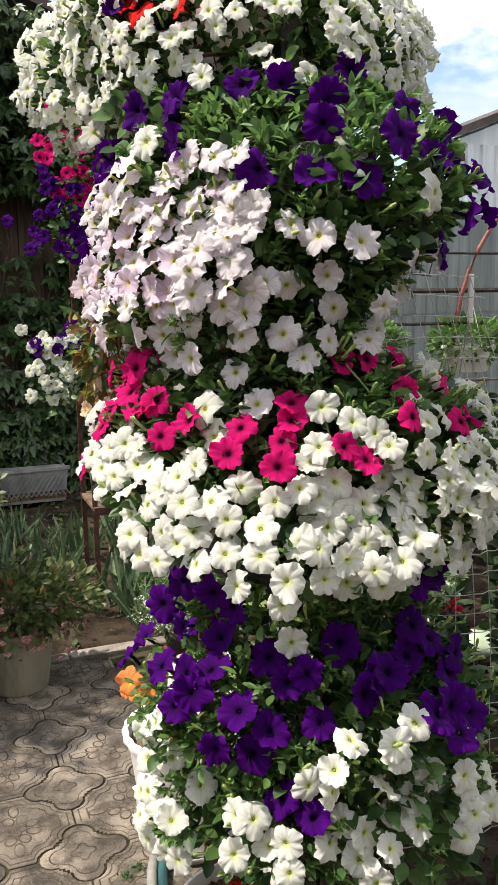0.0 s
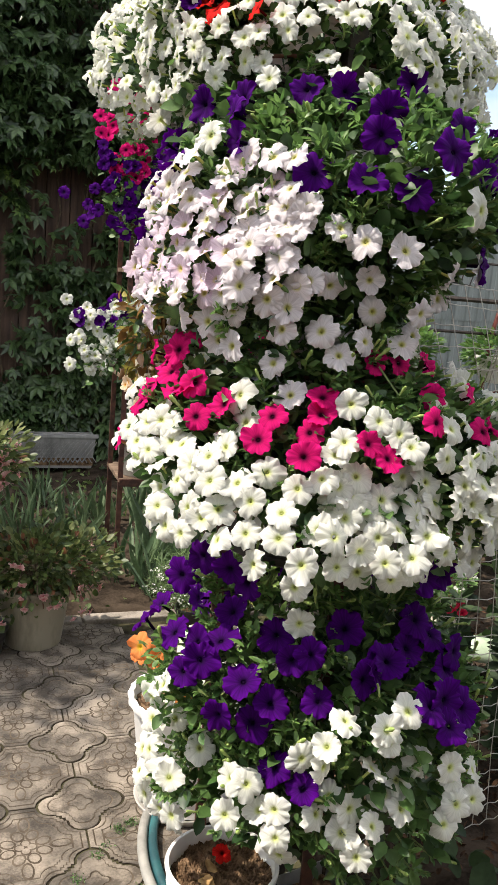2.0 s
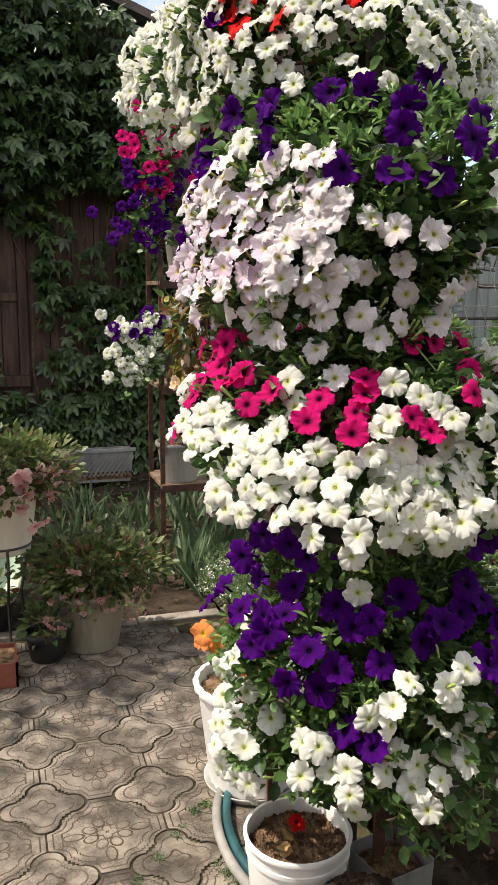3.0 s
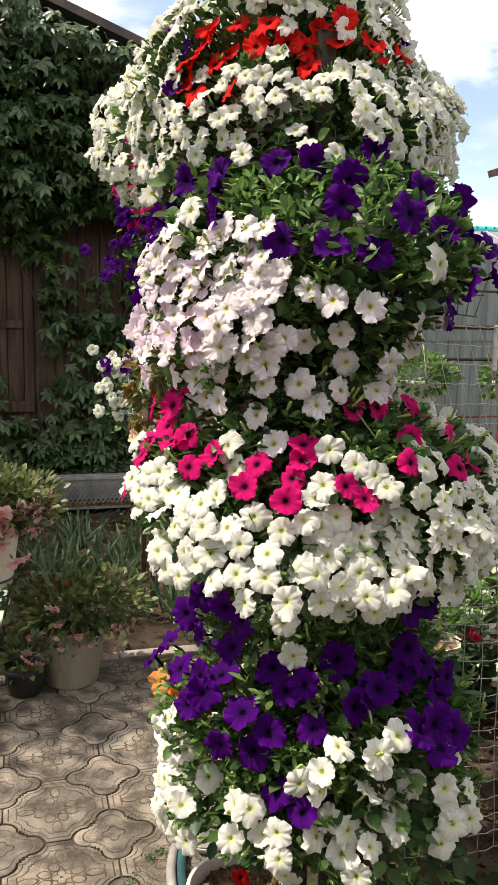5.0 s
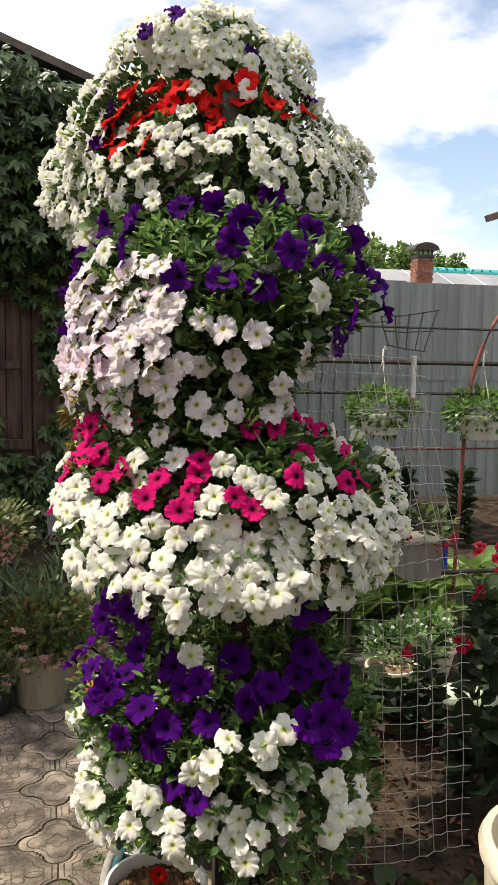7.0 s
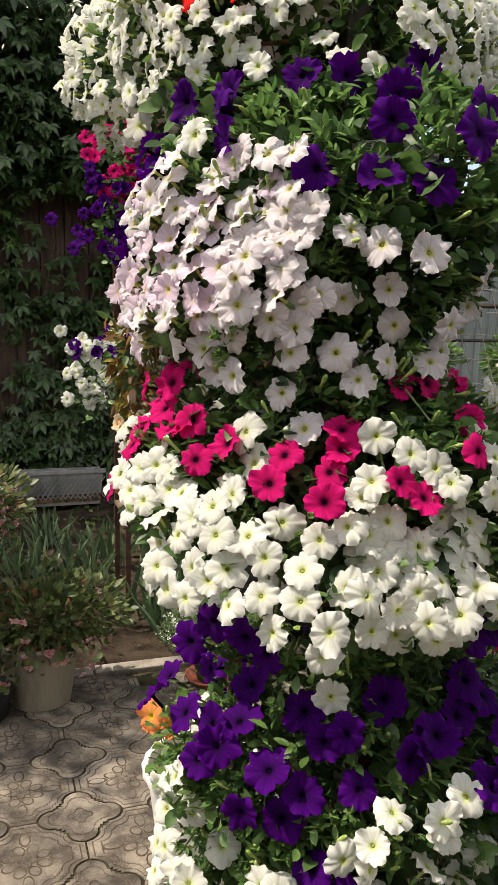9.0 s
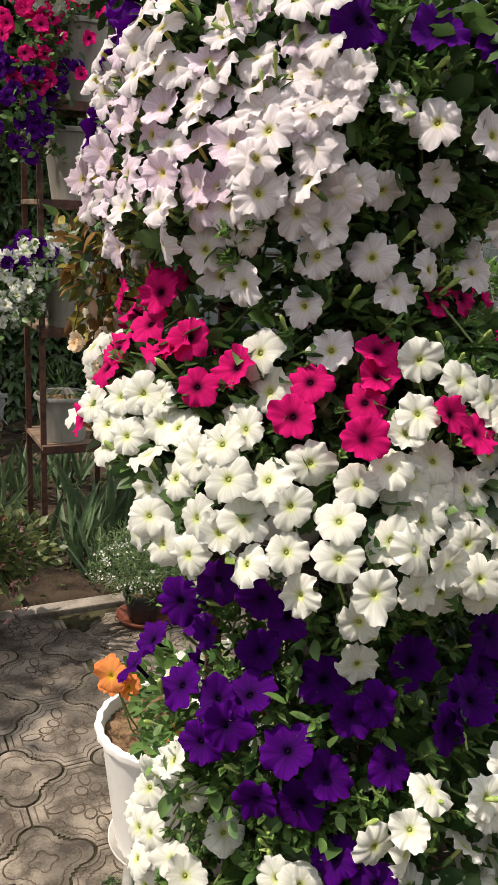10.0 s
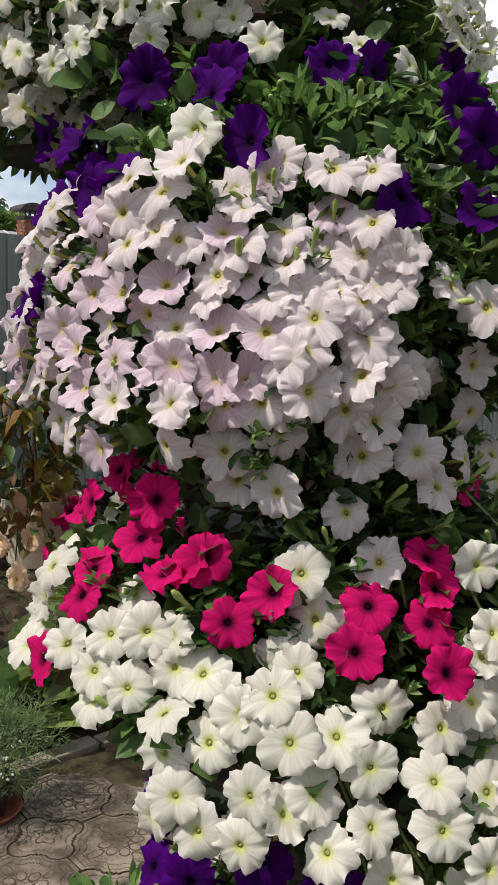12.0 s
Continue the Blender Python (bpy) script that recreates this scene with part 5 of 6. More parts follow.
def floor_things():
    rng = random.Random(40)
    top = bucket(1.304, 2.25, 0.115, 0.198, "white plastic bucket of dry soil on the paving", 0.160, 1)
    curl = part("dead_leaf", leaves("dead_leaf", [(-0.05, -0.02, 0.175), (-0.045, -0.015, 0.18), (-0.03, 0.0, 0.18), (-0.05, 0.0, 0.175)], [(0.6, -0.5, 0.2), (0.3, -0.8, 0.3), (0.8, 0.2, 0.3), (-0.3, -0.7, 0.3)], [0.032, 0.03, 0.032, 0.03], BROAD, 3), None, top, "curled dry brown leaf")
    curl.data.materials.append(surface("dry leaf", (0.28, 0.15, 0.05), (0.50, 0.32, 0.13), 30, 0.8, 0.4))
    red = new("red_marigold", BLOOMS[RED.name][1])
    red.matrix_basis = pose(1.315, 2.285, 0.19, 35, -10, 20) @ Matrix.Scale(0.72, 4)
    tagged(red, "small orange-red flower head lying on the bucket's soil", "flower")
    bucket(1.362, 2.04, 0.090, 0.160, "black pot heaped with dark earth beside the bucket", 0.172, 5, material=BLACKPLASTIC, earth=DAMPSOIL)
    # clear square tray
    tray = holder("seedling_tray", pose(1.515, 2.215, 0, 0, 0, 12), "clear square plastic pot of coarse dry soil", "pot")
    bm = bmesh.new()
    for k in range(4):
        add_box(bm, -0.062, 0.062, -0.064, -0.061, 0.0, 0.125, Euler((radians(4), 0, k * math.pi / 2)).to_matrix().to_4x4())
    part("tray_wall", bm, TROUGH, tray)
    bm = bmesh.new()
    bmesh.ops.create_grid(bm, x_segments=24, y_segments=24, size=0.058)
    for v in bm.verts:
        v.co.z = 0.095 + 0.008 * noise.noise(v.co * 60) + 0.005 * noise.noise(v.co * 160)
    part("soil", bm, POTSOIL, tray)
    # ribbed pot with pansies behind the bucket
    pot = holder("pansy_pot", pose(1.355, 2.75, 0), "white ribbed plastic pot with saucer and orange pansies", "flower pot")
    sauce = part("saucer", lathe([(0, 0), (0.120, 0), (0.130, 0.018), (0.133, 0.020), (0.133, 0.015), (0.122, -0.004), (0, -0.004)], 44), OFFWHITE, pot, smooth=True)
    sauce.location.z = 0.005
    plant_pot(pot, 0.155, 0.298, PLASTIC, ribs=24, at=(0, 0, 0.012))
    bush(pot, (0.02, -0.02, 0.39), (0.12, 0.12, 0.08), 240, 0.035, SHOOT, seed=41)
    for x, y, z, m in ((-0.165, -0.10, 0.50, ORANGE), (-0.15, -0.05, 0.47, ORANGE), (-0.12, -0.07, 0.45, ORANGE), (-0.06, -0.14, 0.37, ORANGE)):
        set_bloom(pot, rng, (x, y, z), (x, y - 0.05, 0.06), 0.078 if z > 0.46 else 0.055, m)
        if z > 0.4:
            part("stem", tubes("stem", [[(x * 0.3, y * 0.3, 0.25), (x * 0.7, y * 0.8, 0.36), (x * 0.92, y * 0.9, z - 0.02)]], 0.002, 5), STEM, pot)
    # hose and teal strip curving round the foot of the tower
    arc = []
    for i in range(34):
        a = radians(118 + 5.2 * i)
        arc.append((1.545 + 0.345 * math.cos(a), 2.475 + 0.43 * math.sin(a), 0.0))
    v, f = tube([(x, y, 0.013) for x, y, z in arc], 0.013, 10)
    tagged(part("hose", soup("hose", v, f), HOSE, smooth=True), "weathered grey hose lying in a curve on the paving", "hose")
    verts, faces = [], []
    for x, y, z in arc:
        d = Vector((1.545 - x, 2.475 - y, 0)).normalized()
        for r, h in ((0.015, 0.0), (0.015, 0.026), (0.021, 0.030), (0.034, 0.028), (0.037, 0.022), (0.037, 0.0)):
            verts.append((x + d.x * r, y + d.y * r, h))
    for k in range(len(arc) - 1):
        faces += [(6 * k + i, 6 * k + (i + 1) % 6, 6 * k + 6 + (i + 1) % 6, 6 * k + 6 + i) for i in range(6)]
    faces += [tuple(range(6)), tuple(range(6 * len(arc) - 1, 6 * len(arc) - 7, -1))]
    tagged(part("edging_strip", soup("edging_strip", verts, faces), TEAL, smooth=True), "teal rubber strip curved inside the hose", "edging")
    # weeds in the joints
    weeds = [(1.165, 2.655, 26), (1.20, 2.675, 26), (1.12, 2.60, 10), (1.10, 2.57, 12), (1.04, 2.50, 12), (1.19, 2.40, 20), (1.205, 2.36, 22), (1.17, 2.32, 16), (0.98, 2.44, 8), (1.175, 2.44, 10)]
    for x, y, n in weeds:
        n *= 4
        top = holder("weed", pose(x, y, 0), "small green weed growing in the paving joint", "weed", "weeds in the paving")
        g = np.random.default_rng(int(x * 1000))
        part("foliage", leaves("foliage", np.c_[g.normal(0, 0.009, (n, 2)), g.uniform(0, 0.008, n)], g.normal(0, 1, (n, 3)) * (1, 1, 0.4) + (0, 0, 0.5), g.uniform(0.004, 0.009, n), LANCE, 3), LEAF, top)
    # cream bucket and crate at the side
    tub = holder("cream_tub", pose(1.885, 1.50, -0.02), "tall cream plastic tub standing on the soil", "tub")
    tub_body = part("tub_body", lathe([(0, 0), (0.125, 0), (0.133, 0.01), (0.160, 0.62), (0.160, 0.65), (0.170, 0.655), (0.172, 0.67), (0.166, 0.682), (0.152, 0.684), (0.148, 0.67), (0.127, 0.03), (0, 0.03)], 48), CREAM, tub, smooth=True)
    tub_body.data.set_sharp_from_angle(angle=radians(40))
    crate = holder("crate", pose(2.01, 2.05, -0.01, 0, 0, 25), "black plastic crate with worn grey rim and dry stalks", "crate")
    for k in range(4):
        w, d = (0.15, 0.11) if k % 2 == 0 else (0.11, 0.15)
        bm = bmesh.new()
        add_box(bm, -w, w, -d, -d + 0.006, 0.0, 0.09, Euler((0, 0, k * math.pi / 2)).to_matrix().to_4x4())
        part("crate_side", bm, BLACKPLASTIC, crate)
    ring = []
    for cx, cy, a0 in ((0.125, 0.085, 0), (-0.125, 0.085, 90), (-0.125, -0.085, 180), (0.125, -0.085, 270)):
        ring += [(cx + 0.03 * math.cos(radians(a0 + 18 * i)), cy + 0.03 * math.sin(radians(a0 + 18 * i)), 0.094) for i in range(6)]
    part("crate_rim", tubes("crate_rim", [ring + ring[:1]], 0.005, 6), TROUGH, crate)
    part("crate_floor", box(-0.145, 0.145, -0.105, 0.105, 0.0, 0.01), BLACKPLASTIC, crate)
    bush(crate, (0, 0, 0.08), (0.13, 0.10, 0.07), 120, 0.06, DUSKY, seed=43)


def fuchsia(name, x, y, z, r, h, label, spread, count, bloom_count, seed, pot_material=CREAM, bloom_size=(0.024, 0.046)):
    top = holder(name, pose(x, y, z), label, "fuchsia", "potted fuchsias by the bed")
    plant_pot(top, r, h, pot_material)
    nr = np.random.default_rng(seed)
    n = int(count * 0.8)
    p, d = cloud(nr, (0, 0, h + spread[2] * 0.45), spread, n, 0.25)
    p[:, 2] += 0.03 * np.sin(19 * p[:, 0] + 7 * p[:, 1]) + 0.025 * np.sin(31 * p[:, 1] - 11 * p[:, 0])
    part("foliage", leaves("foliage", p, d * (1, 1, 0.4) + nr.normal(0, 0.7, (n, 3)) + (0, 0, -0.35), 0.034 * nr.uniform(0.5, 1.2, n), OVATE, seed, 0.6, 1.0), DUSKY, top, "small dull green leaves")
    bush(top, (0.25 * spread[0], -0.1 * spread[1], h + spread[2] * 0.6), (spread[0], spread[1] * 0.8, spread[2] * 0.8), count // 2, 0.034, FRESH, seed=seed + 1, name="young_leaves")
    rng = random.Random(seed)
    for k in range(bloom_count):
        a = rng.uniform(-2.6, 0.5)
        rr = rng.uniform(0.75, 1.05)
        p = (spread[0] * rr * math.cos(a), spread[1] * rr * math.sin(a), h + spread[2] * rng.uniform(-0.75, 0.9))
        set_bloom(top, rng, p, (math.cos(a) * 0.7, math.sin(a) * 0.7, -0.5), rng.uniform(*bloom_size), ROSE)
    bush(top, (0, 0, h + spread[2] * 0.4), spread, count // 8, 0.034, RUSSET, seed=seed + 2, name="old_leaves", label="reddish old leaves")
    runs = []
    for k in range(14):
        a = rng.uniform(0, 6.28)
        runs.append([(0, 0, h - 0.03), (0.4 * spread[0] * math.cos(a), 0.4 * spread[1] * math.sin(a), h + spread[2] * 0.8), (0.95 * spread[0] * math.cos(a), 0.95 * spread[1] * math.sin(a), h + spread[2] * rng.uniform(-0.2, 0.8))])
    tagged(part("stemwork", tubes("stemwork", runs, 0.003, 5), TWIG, top), kind="stuff")
    return top


def left_corner():
    fuchsia("fuchsia", 0.715, 3.86, 0.39, 0.145, 0.235, "pink double fuchsia in a stained cream pot on a wire stand", (0.25, 0.22, 0.15), 1500, 34, 51, bloom_size=(0.045, 0.080))
    stand = holder("wire_stand", pose(0.715, 3.86, 0), "black wire plant stand with scrolled legs", "plant stand")
    runs = [[(0.112 * math.cos(2 * math.pi * i / 28), 0.112 * math.sin(2 * math.pi * i / 28), 0.42) for i in range(29)]]
    part("ring", tubes("ring", runs, 0.005), BLACKPLASTIC, stand)
    part("ring", tubes("ring", [[(0.07 * math.cos(2 * math.pi * i / 20), 0.07 * math.sin(2 * math.pi * i / 20), 0.385) for i in range(21)]], 0.005), BLACKPLASTIC, stand)
    for k in range(3):
        a = radians(40 + 120 * k)
        c, s = math.cos(a), math.sin(a)
        part("leg", tubes("leg", [[(0.112 * c, 0.112 * s, 0.42), (0.12 * c, 0.12 * s, 0.33), (0.085 * c, 0.085 * s, 0.2), (0.10 * c, 0.10 * s, 0.08), (0.16 * c, 0.16 * s, 0.0)]], 0.006), BLACKPLASTIC, stand)
        part("scroll", tubes("scroll", [[((0.10 - 0.03 * math.cos(u)) * c, (0.10 - 0.03 * math.cos(u)) * s, 0.34 + 0.03 * math.sin(u)) for u in [0.5 * i for i in range(12)]]], 0.004), BLACKPLASTIC, stand)
    # this pot's colour has its shade painted in, besides grime
    fuchsia("fuchsia", 1.035, 3.80, 0.0, 0.14, 0.235, "straggling pink fuchsia in a pale beige pot on the paving", (0.25, 0.20, 0.14), 1500, 40, 55, SHADEBEIGE)
    basin = holder("basin", pose(0.60, 4.32, 0.02), "pale green plastic basin lying in the bed", "basin")
    bowl = part("bowl", lathe([(0, 0.02), (0.12, 0.0), (0.14, 0.01), (0.19, 0.14), (0.205, 0.145), (0.207, 0.152), (0.185, 0.153), (0.13, 0.03), (0, 0.03)], 40), LIME, basin, smooth=True)
    bowl.matrix_basis = pose(0, 0, 0.10, 55, 0, 0)
    for x, y, r, h, m, text in ((0.86, 3.72, 0.08, 0.11, BLACKPLASTIC, "small black nursery pot with a low plant"), (0.66, 4.05, 0.10, 0.13, BLACKPLASTIC, "black nursery pot with green shoots in shade")):
        top = holder("nursery_pot", pose(x, y, 0), text, "pot", "nursery pots by the bed")
        plant_pot(top, r, h, m)
        bush(top, (0, 0, h + 0.03), (0.08, 0.08, 0.06), 70, 0.045, DUSKY, seed=int(100 * x))
    box_top = holder("planter_box", pose(0.60, 3.60, 0), "red-brown plastic planter with soil", "planter")
    for k in range(4):
        w, d = (0.15, 0.09) if k % 2 == 0 else (0.09, 0.15)
        bm = bmesh.new()
        add_box(bm, -w, w, -d, -d + 0.008, 0.0, 0.09, Euler((0, 0, k * math.pi / 2)).to_matrix().to_4x4())
        part("planter_side", bm, TERRACOTTA, box_top)
    part("soil", box(-0.142, 0.142, -0.082, 0.082, 0.0, 0.075), POTSOIL, box_top)
    # grey trough by the wall
    trough = holder("trough", pose(1.355, 6.50, 0.03), "grey plastic trough with woven pattern below the creeper", "planter")
    bm = bmesh.new()
    for k, (x0, x1, y0, y1) in enumerate(((-0.28, 0.28, -0.09, -0.08), (-0.28, 0.28, 0.08, 0.09), (-0.28, -0.27, -0.08, 0.08), (0.27, 0.28, -0.08, 0.08))):
        for v in add_box(bm, x0, x1, y0, y1, 0.0, 0.22):
            if v.co.z < 0.1:
                v.co.x *= 0.92
                v.co.y *= 0.8
    body = part("trough_body", bm, TROUGH, trough)
    part("rim", box(-0.295, 0.295, -0.105, -0.075, 0.215, 0.24, 0.004), TROUGH, trough)
    for k in range(16):
        for lean in (-1, 1):
            bm = bmesh.new()
            x = -0.24 + 0.032 * k
            add_box(bm, -0.003, 0.003, -0.094, -0.08, -0.085, 0.085, Matrix.Translation((x, 0.0, 0.115)) @ Euler((0, lean * 0.6, 0)).to_matrix().to_4x4())
            part("weave_strip", bm, TROUGH, body)
    part("soil", box(-0.265, 0.265, -0.078, 0.078, 0.02, 0.20), POTSOIL, trough)


def second_stand():
    """Rusty stand behind, with white pots of petunias on its shelves."""
    X, Y = 1.50, 4.59
    stand = holder("pot_stand", pose(X, Y, 0), "rusty brown angle-iron stand with plank shelves", "plant stand")
    for x in (-0.02, 0.29):
        for y in (0.0, 0.30):
            if x > 0.2 and y == 0.0:
                continue
            part("post", box(x - 0.012, x + 0.012, y - 0.005, y + 0.005, -0.02, 1.86, 0.002), RUST, stand)
    for z in (0.43, 0.91, 1.40, 1.76):
        part("shelf", box(-0.03, 0.37 if z > 1.6 else 0.32, -0.03, 0.33, z - 0.02, z, 0.003), WOOD, stand)
        part("rail", box(-0.03, 0.32, -0.036, -0.028, z - 0.035, z), RUST, stand)
    part("brace", tubes("brace", [[(0.28, 0.28, 1.23), (0.42, 0.29, 1.55), (0.68, 0.29, 2.08)]], 0.024, 8), DARKSTEEL, stand)
    rng = random.Random(61)

    def pot_with(x, y, z, r, h, label, blooms, hang, seed, leaf_n=200, trailing=0.25):
        top = holder("petunia", pose(X + x, Y + y, z), label, "petunia", "petunias on the rusty stand")
        # white pots: the stand's shade is put into their colour
        plant_pot(top, r, h, SHADEWHITE, ribs=20 if z > 1.6 else 0)
        if not blooms:
            bush(top, (0, 0, h + 0.03), (0.09, 0.09, 0.07), 120, 0.05, LEAF, SLIM, seed)
            return top
        cx, cy = hang
        n = np.random.default_rng(seed)
        t = n.random(leaf_n)
        spots = np.c_[cx * (0.2 + 1.0 * np.sqrt(t)) + n.normal(0, 0.05, leaf_n), cy * (0.2 + np.sqrt(t)) + n.normal(0, 0.05, leaf_n), h + 0.08 - trailing * t ** 1.5 + n.normal(0, 0.035, leaf_n)]
        part("foliage", leaves("foliage", spots, n.normal(0, 0.6, (leaf_n, 3)) + (cx * 3, cy * 3, 0.1), n.uniform(0.02, 0.04, leaf_n), OVATE, seed), LEAF, top)
        for mat, count, t0, t1 in blooms:
            for k in range(count):
                u = rng.uniform(t0, t1)
                side = rng.gauss(0, 0.08)
                p = (cx * (0.35 + 1.05 * math.sqrt(u)) + side, cy * (0.35 + 1.05 * math.sqrt(u)) - abs(rng.gauss(0, 0.03)), h + 0.11 - trailing * u ** 1.4 + rng.gauss(0, 0.025))
                set_bloom(top, rng, p, (cx * 3 + rng.gauss(0, 0.4), cy * 4 - 0.7, 0.25), 0.060, mat)
        return top
    pot_with(0.18, 0.10, 1.76, 0.150, 0.290, "magenta and violet petunia hanging from a white pot", [(MAGENTA, 60, 0.0, 0.72), (PURPLE, 44, 0.62, 1.0)], (-0.20, -0.14), 62, 1100, 0.58)
    pot_with(0.16, 0.10, 1.40, 0.150, 0.270, "white ribbed pot with a few dark leaves", [], None, 63)
    pot_with(0.117, 0.05, 0.91, 0.134, 0.235, "white and violet petunia in a white ribbed pot", [(PURPLE, 22, 0.0, 0.45), (WHITE, 84, 0.12, 0.98), (PURPLE, 8, 0.3, 0.7)], (-0.20, -0.07), 64, 800, 0.30)
    pot_with(0.083, 0.08, 0.43, 0.118, 0.195, "small white pot with a grassy green plant", [], None, 65)


def bed_plants():
    rng = np.random.default_rng(70)

    def iris(x, y, n, high, label="clump of grey-green iris leaves in the bed"):
        top = holder("iris", pose(x, y, 0), label, "iris", "iris clumps in the bed")
        n *= 2
        p = np.c_[rng.normal(0, 0.06, (n, 2)), np.zeros(n)]
        part("foliage", leaves("foliage", p, np.c_[rng.normal(0, 0.35, (n, 2)), np.ones(n)], 0.75 * high * rng.uniform(0.6, 1.1, n), BLADE, int(100 * x), 0.12, 1.0), GREYLEAF, top)
    for x, y, n, h in ((1.52, 4.35, 12, 0.42), (1.70, 4.55, 12, 0.5), (1.30, 4.9, 14, 0.36), (1.05, 5.1, 16, 0.34), (1.5, 5.2, 18, 0.36), (0.8, 5.3, 16, 0.33), (1.75, 5.3, 14, 0.4), (1.2, 5.6, 16, 0.33), (1.62, 4.15, 8, 0.36), (1.95, 4.7, 12, 0.45)):
        iris(x, y, n, h)

    def hosta(x, y, n, size, material=GARDEN, label="broad-leaved hosta in the bed"):
        top = holder("hosta", pose(x, y, 0), label, "hosta", "hostas in the bed")
        a = rng.uniform(0, 6.28, n)
        p = np.c_[0.05 * np.cos(a), 0.05 * np.sin(a), rng.uniform(0.05, 0.22, n)]
        part("foliage", leaves("foliage", p, np.c_[np.cos(a), np.sin(a), rng.uniform(0.0, 0.7, n)], size * rng.uniform(0.55, 0.95, n), BROAD, int(100 * x), 0.2, 0.4), HOSTA, top)
    for x, y, n, s in ((1.95, 4.12, 16, 0.20), (2.2, 4.15, 18, 0.24), (2.02, 4.3, 18, 0.26), (2.45, 4.35, 16, 0.24), (2.75, 4.6, 18, 0.28), (3.1, 4.5, 18, 0.28)):
        hosta(x, y, n, s)
    # alyssum in a black pot on a red saucer
    top = holder("alyssum", pose(1.643, 3.78, 0), "white alyssum in a black pot on a red-brown saucer", "flower pot")
    sc = part("saucer", lathe([(0, 0), (0.075, 0), (0.092, 0.022), (0.095, 0.022), (0.094, 0.016), (0.078, -0.003), (0, -0.003)], 40), TERRACOTTA, top, smooth=True)
    sc.location.z = 0.004
    plant_pot(top, 0.068, 0.105, BLACKPLASTIC, at=(0, 0, 0.008))
    n = 4200
    p, d = cloud(rng, (0.02, 0, 0.225), (0.21, 0.18, 0.13), n, 0.1)
    part("foliage", leaves("foliage", p, d + (0, 0, 0.5), rng.uniform(0.016, 0.034, n), BLADE_FINE, 71, 1.0), HERB, top)
    n = 80
    p, d = cloud(rng, (-0.07, -0.05, 0.235), (0.13, 0.12, 0.075), n, 0.9)
    tiny = leaves("flower_heads", np.repeat(p, 4, 0) + rng.normal(0, 0.005, (4 * n, 3)), np.repeat(d, 4, 0), rng.uniform(0.005, 0.009, 4 * n), BROAD, 72, 0.8)
    tagged(part("blossom", tiny, WHITE, top), kind="stuff")
    # low weeds and litter over the bed
    n = 1500
    p = np.c_[rng.uniform(-0.3, 2.9, n), rng.uniform(4.02, 6.7, n), np.full(n, 0.015)]
    top = holder("ground_cover", pose(0, 0, 0), "low weeds and dry leaves scattered over the bed", "weeds", kind="stuff")
    part("foliage", leaves("foliage", p, np.c_[rng.normal(0, 0.8, (n, 2)), rng.uniform(0.1, 0.9, n)], rng.uniform(0.02, 0.06, n), OVATE, 73), DUSKY, top)


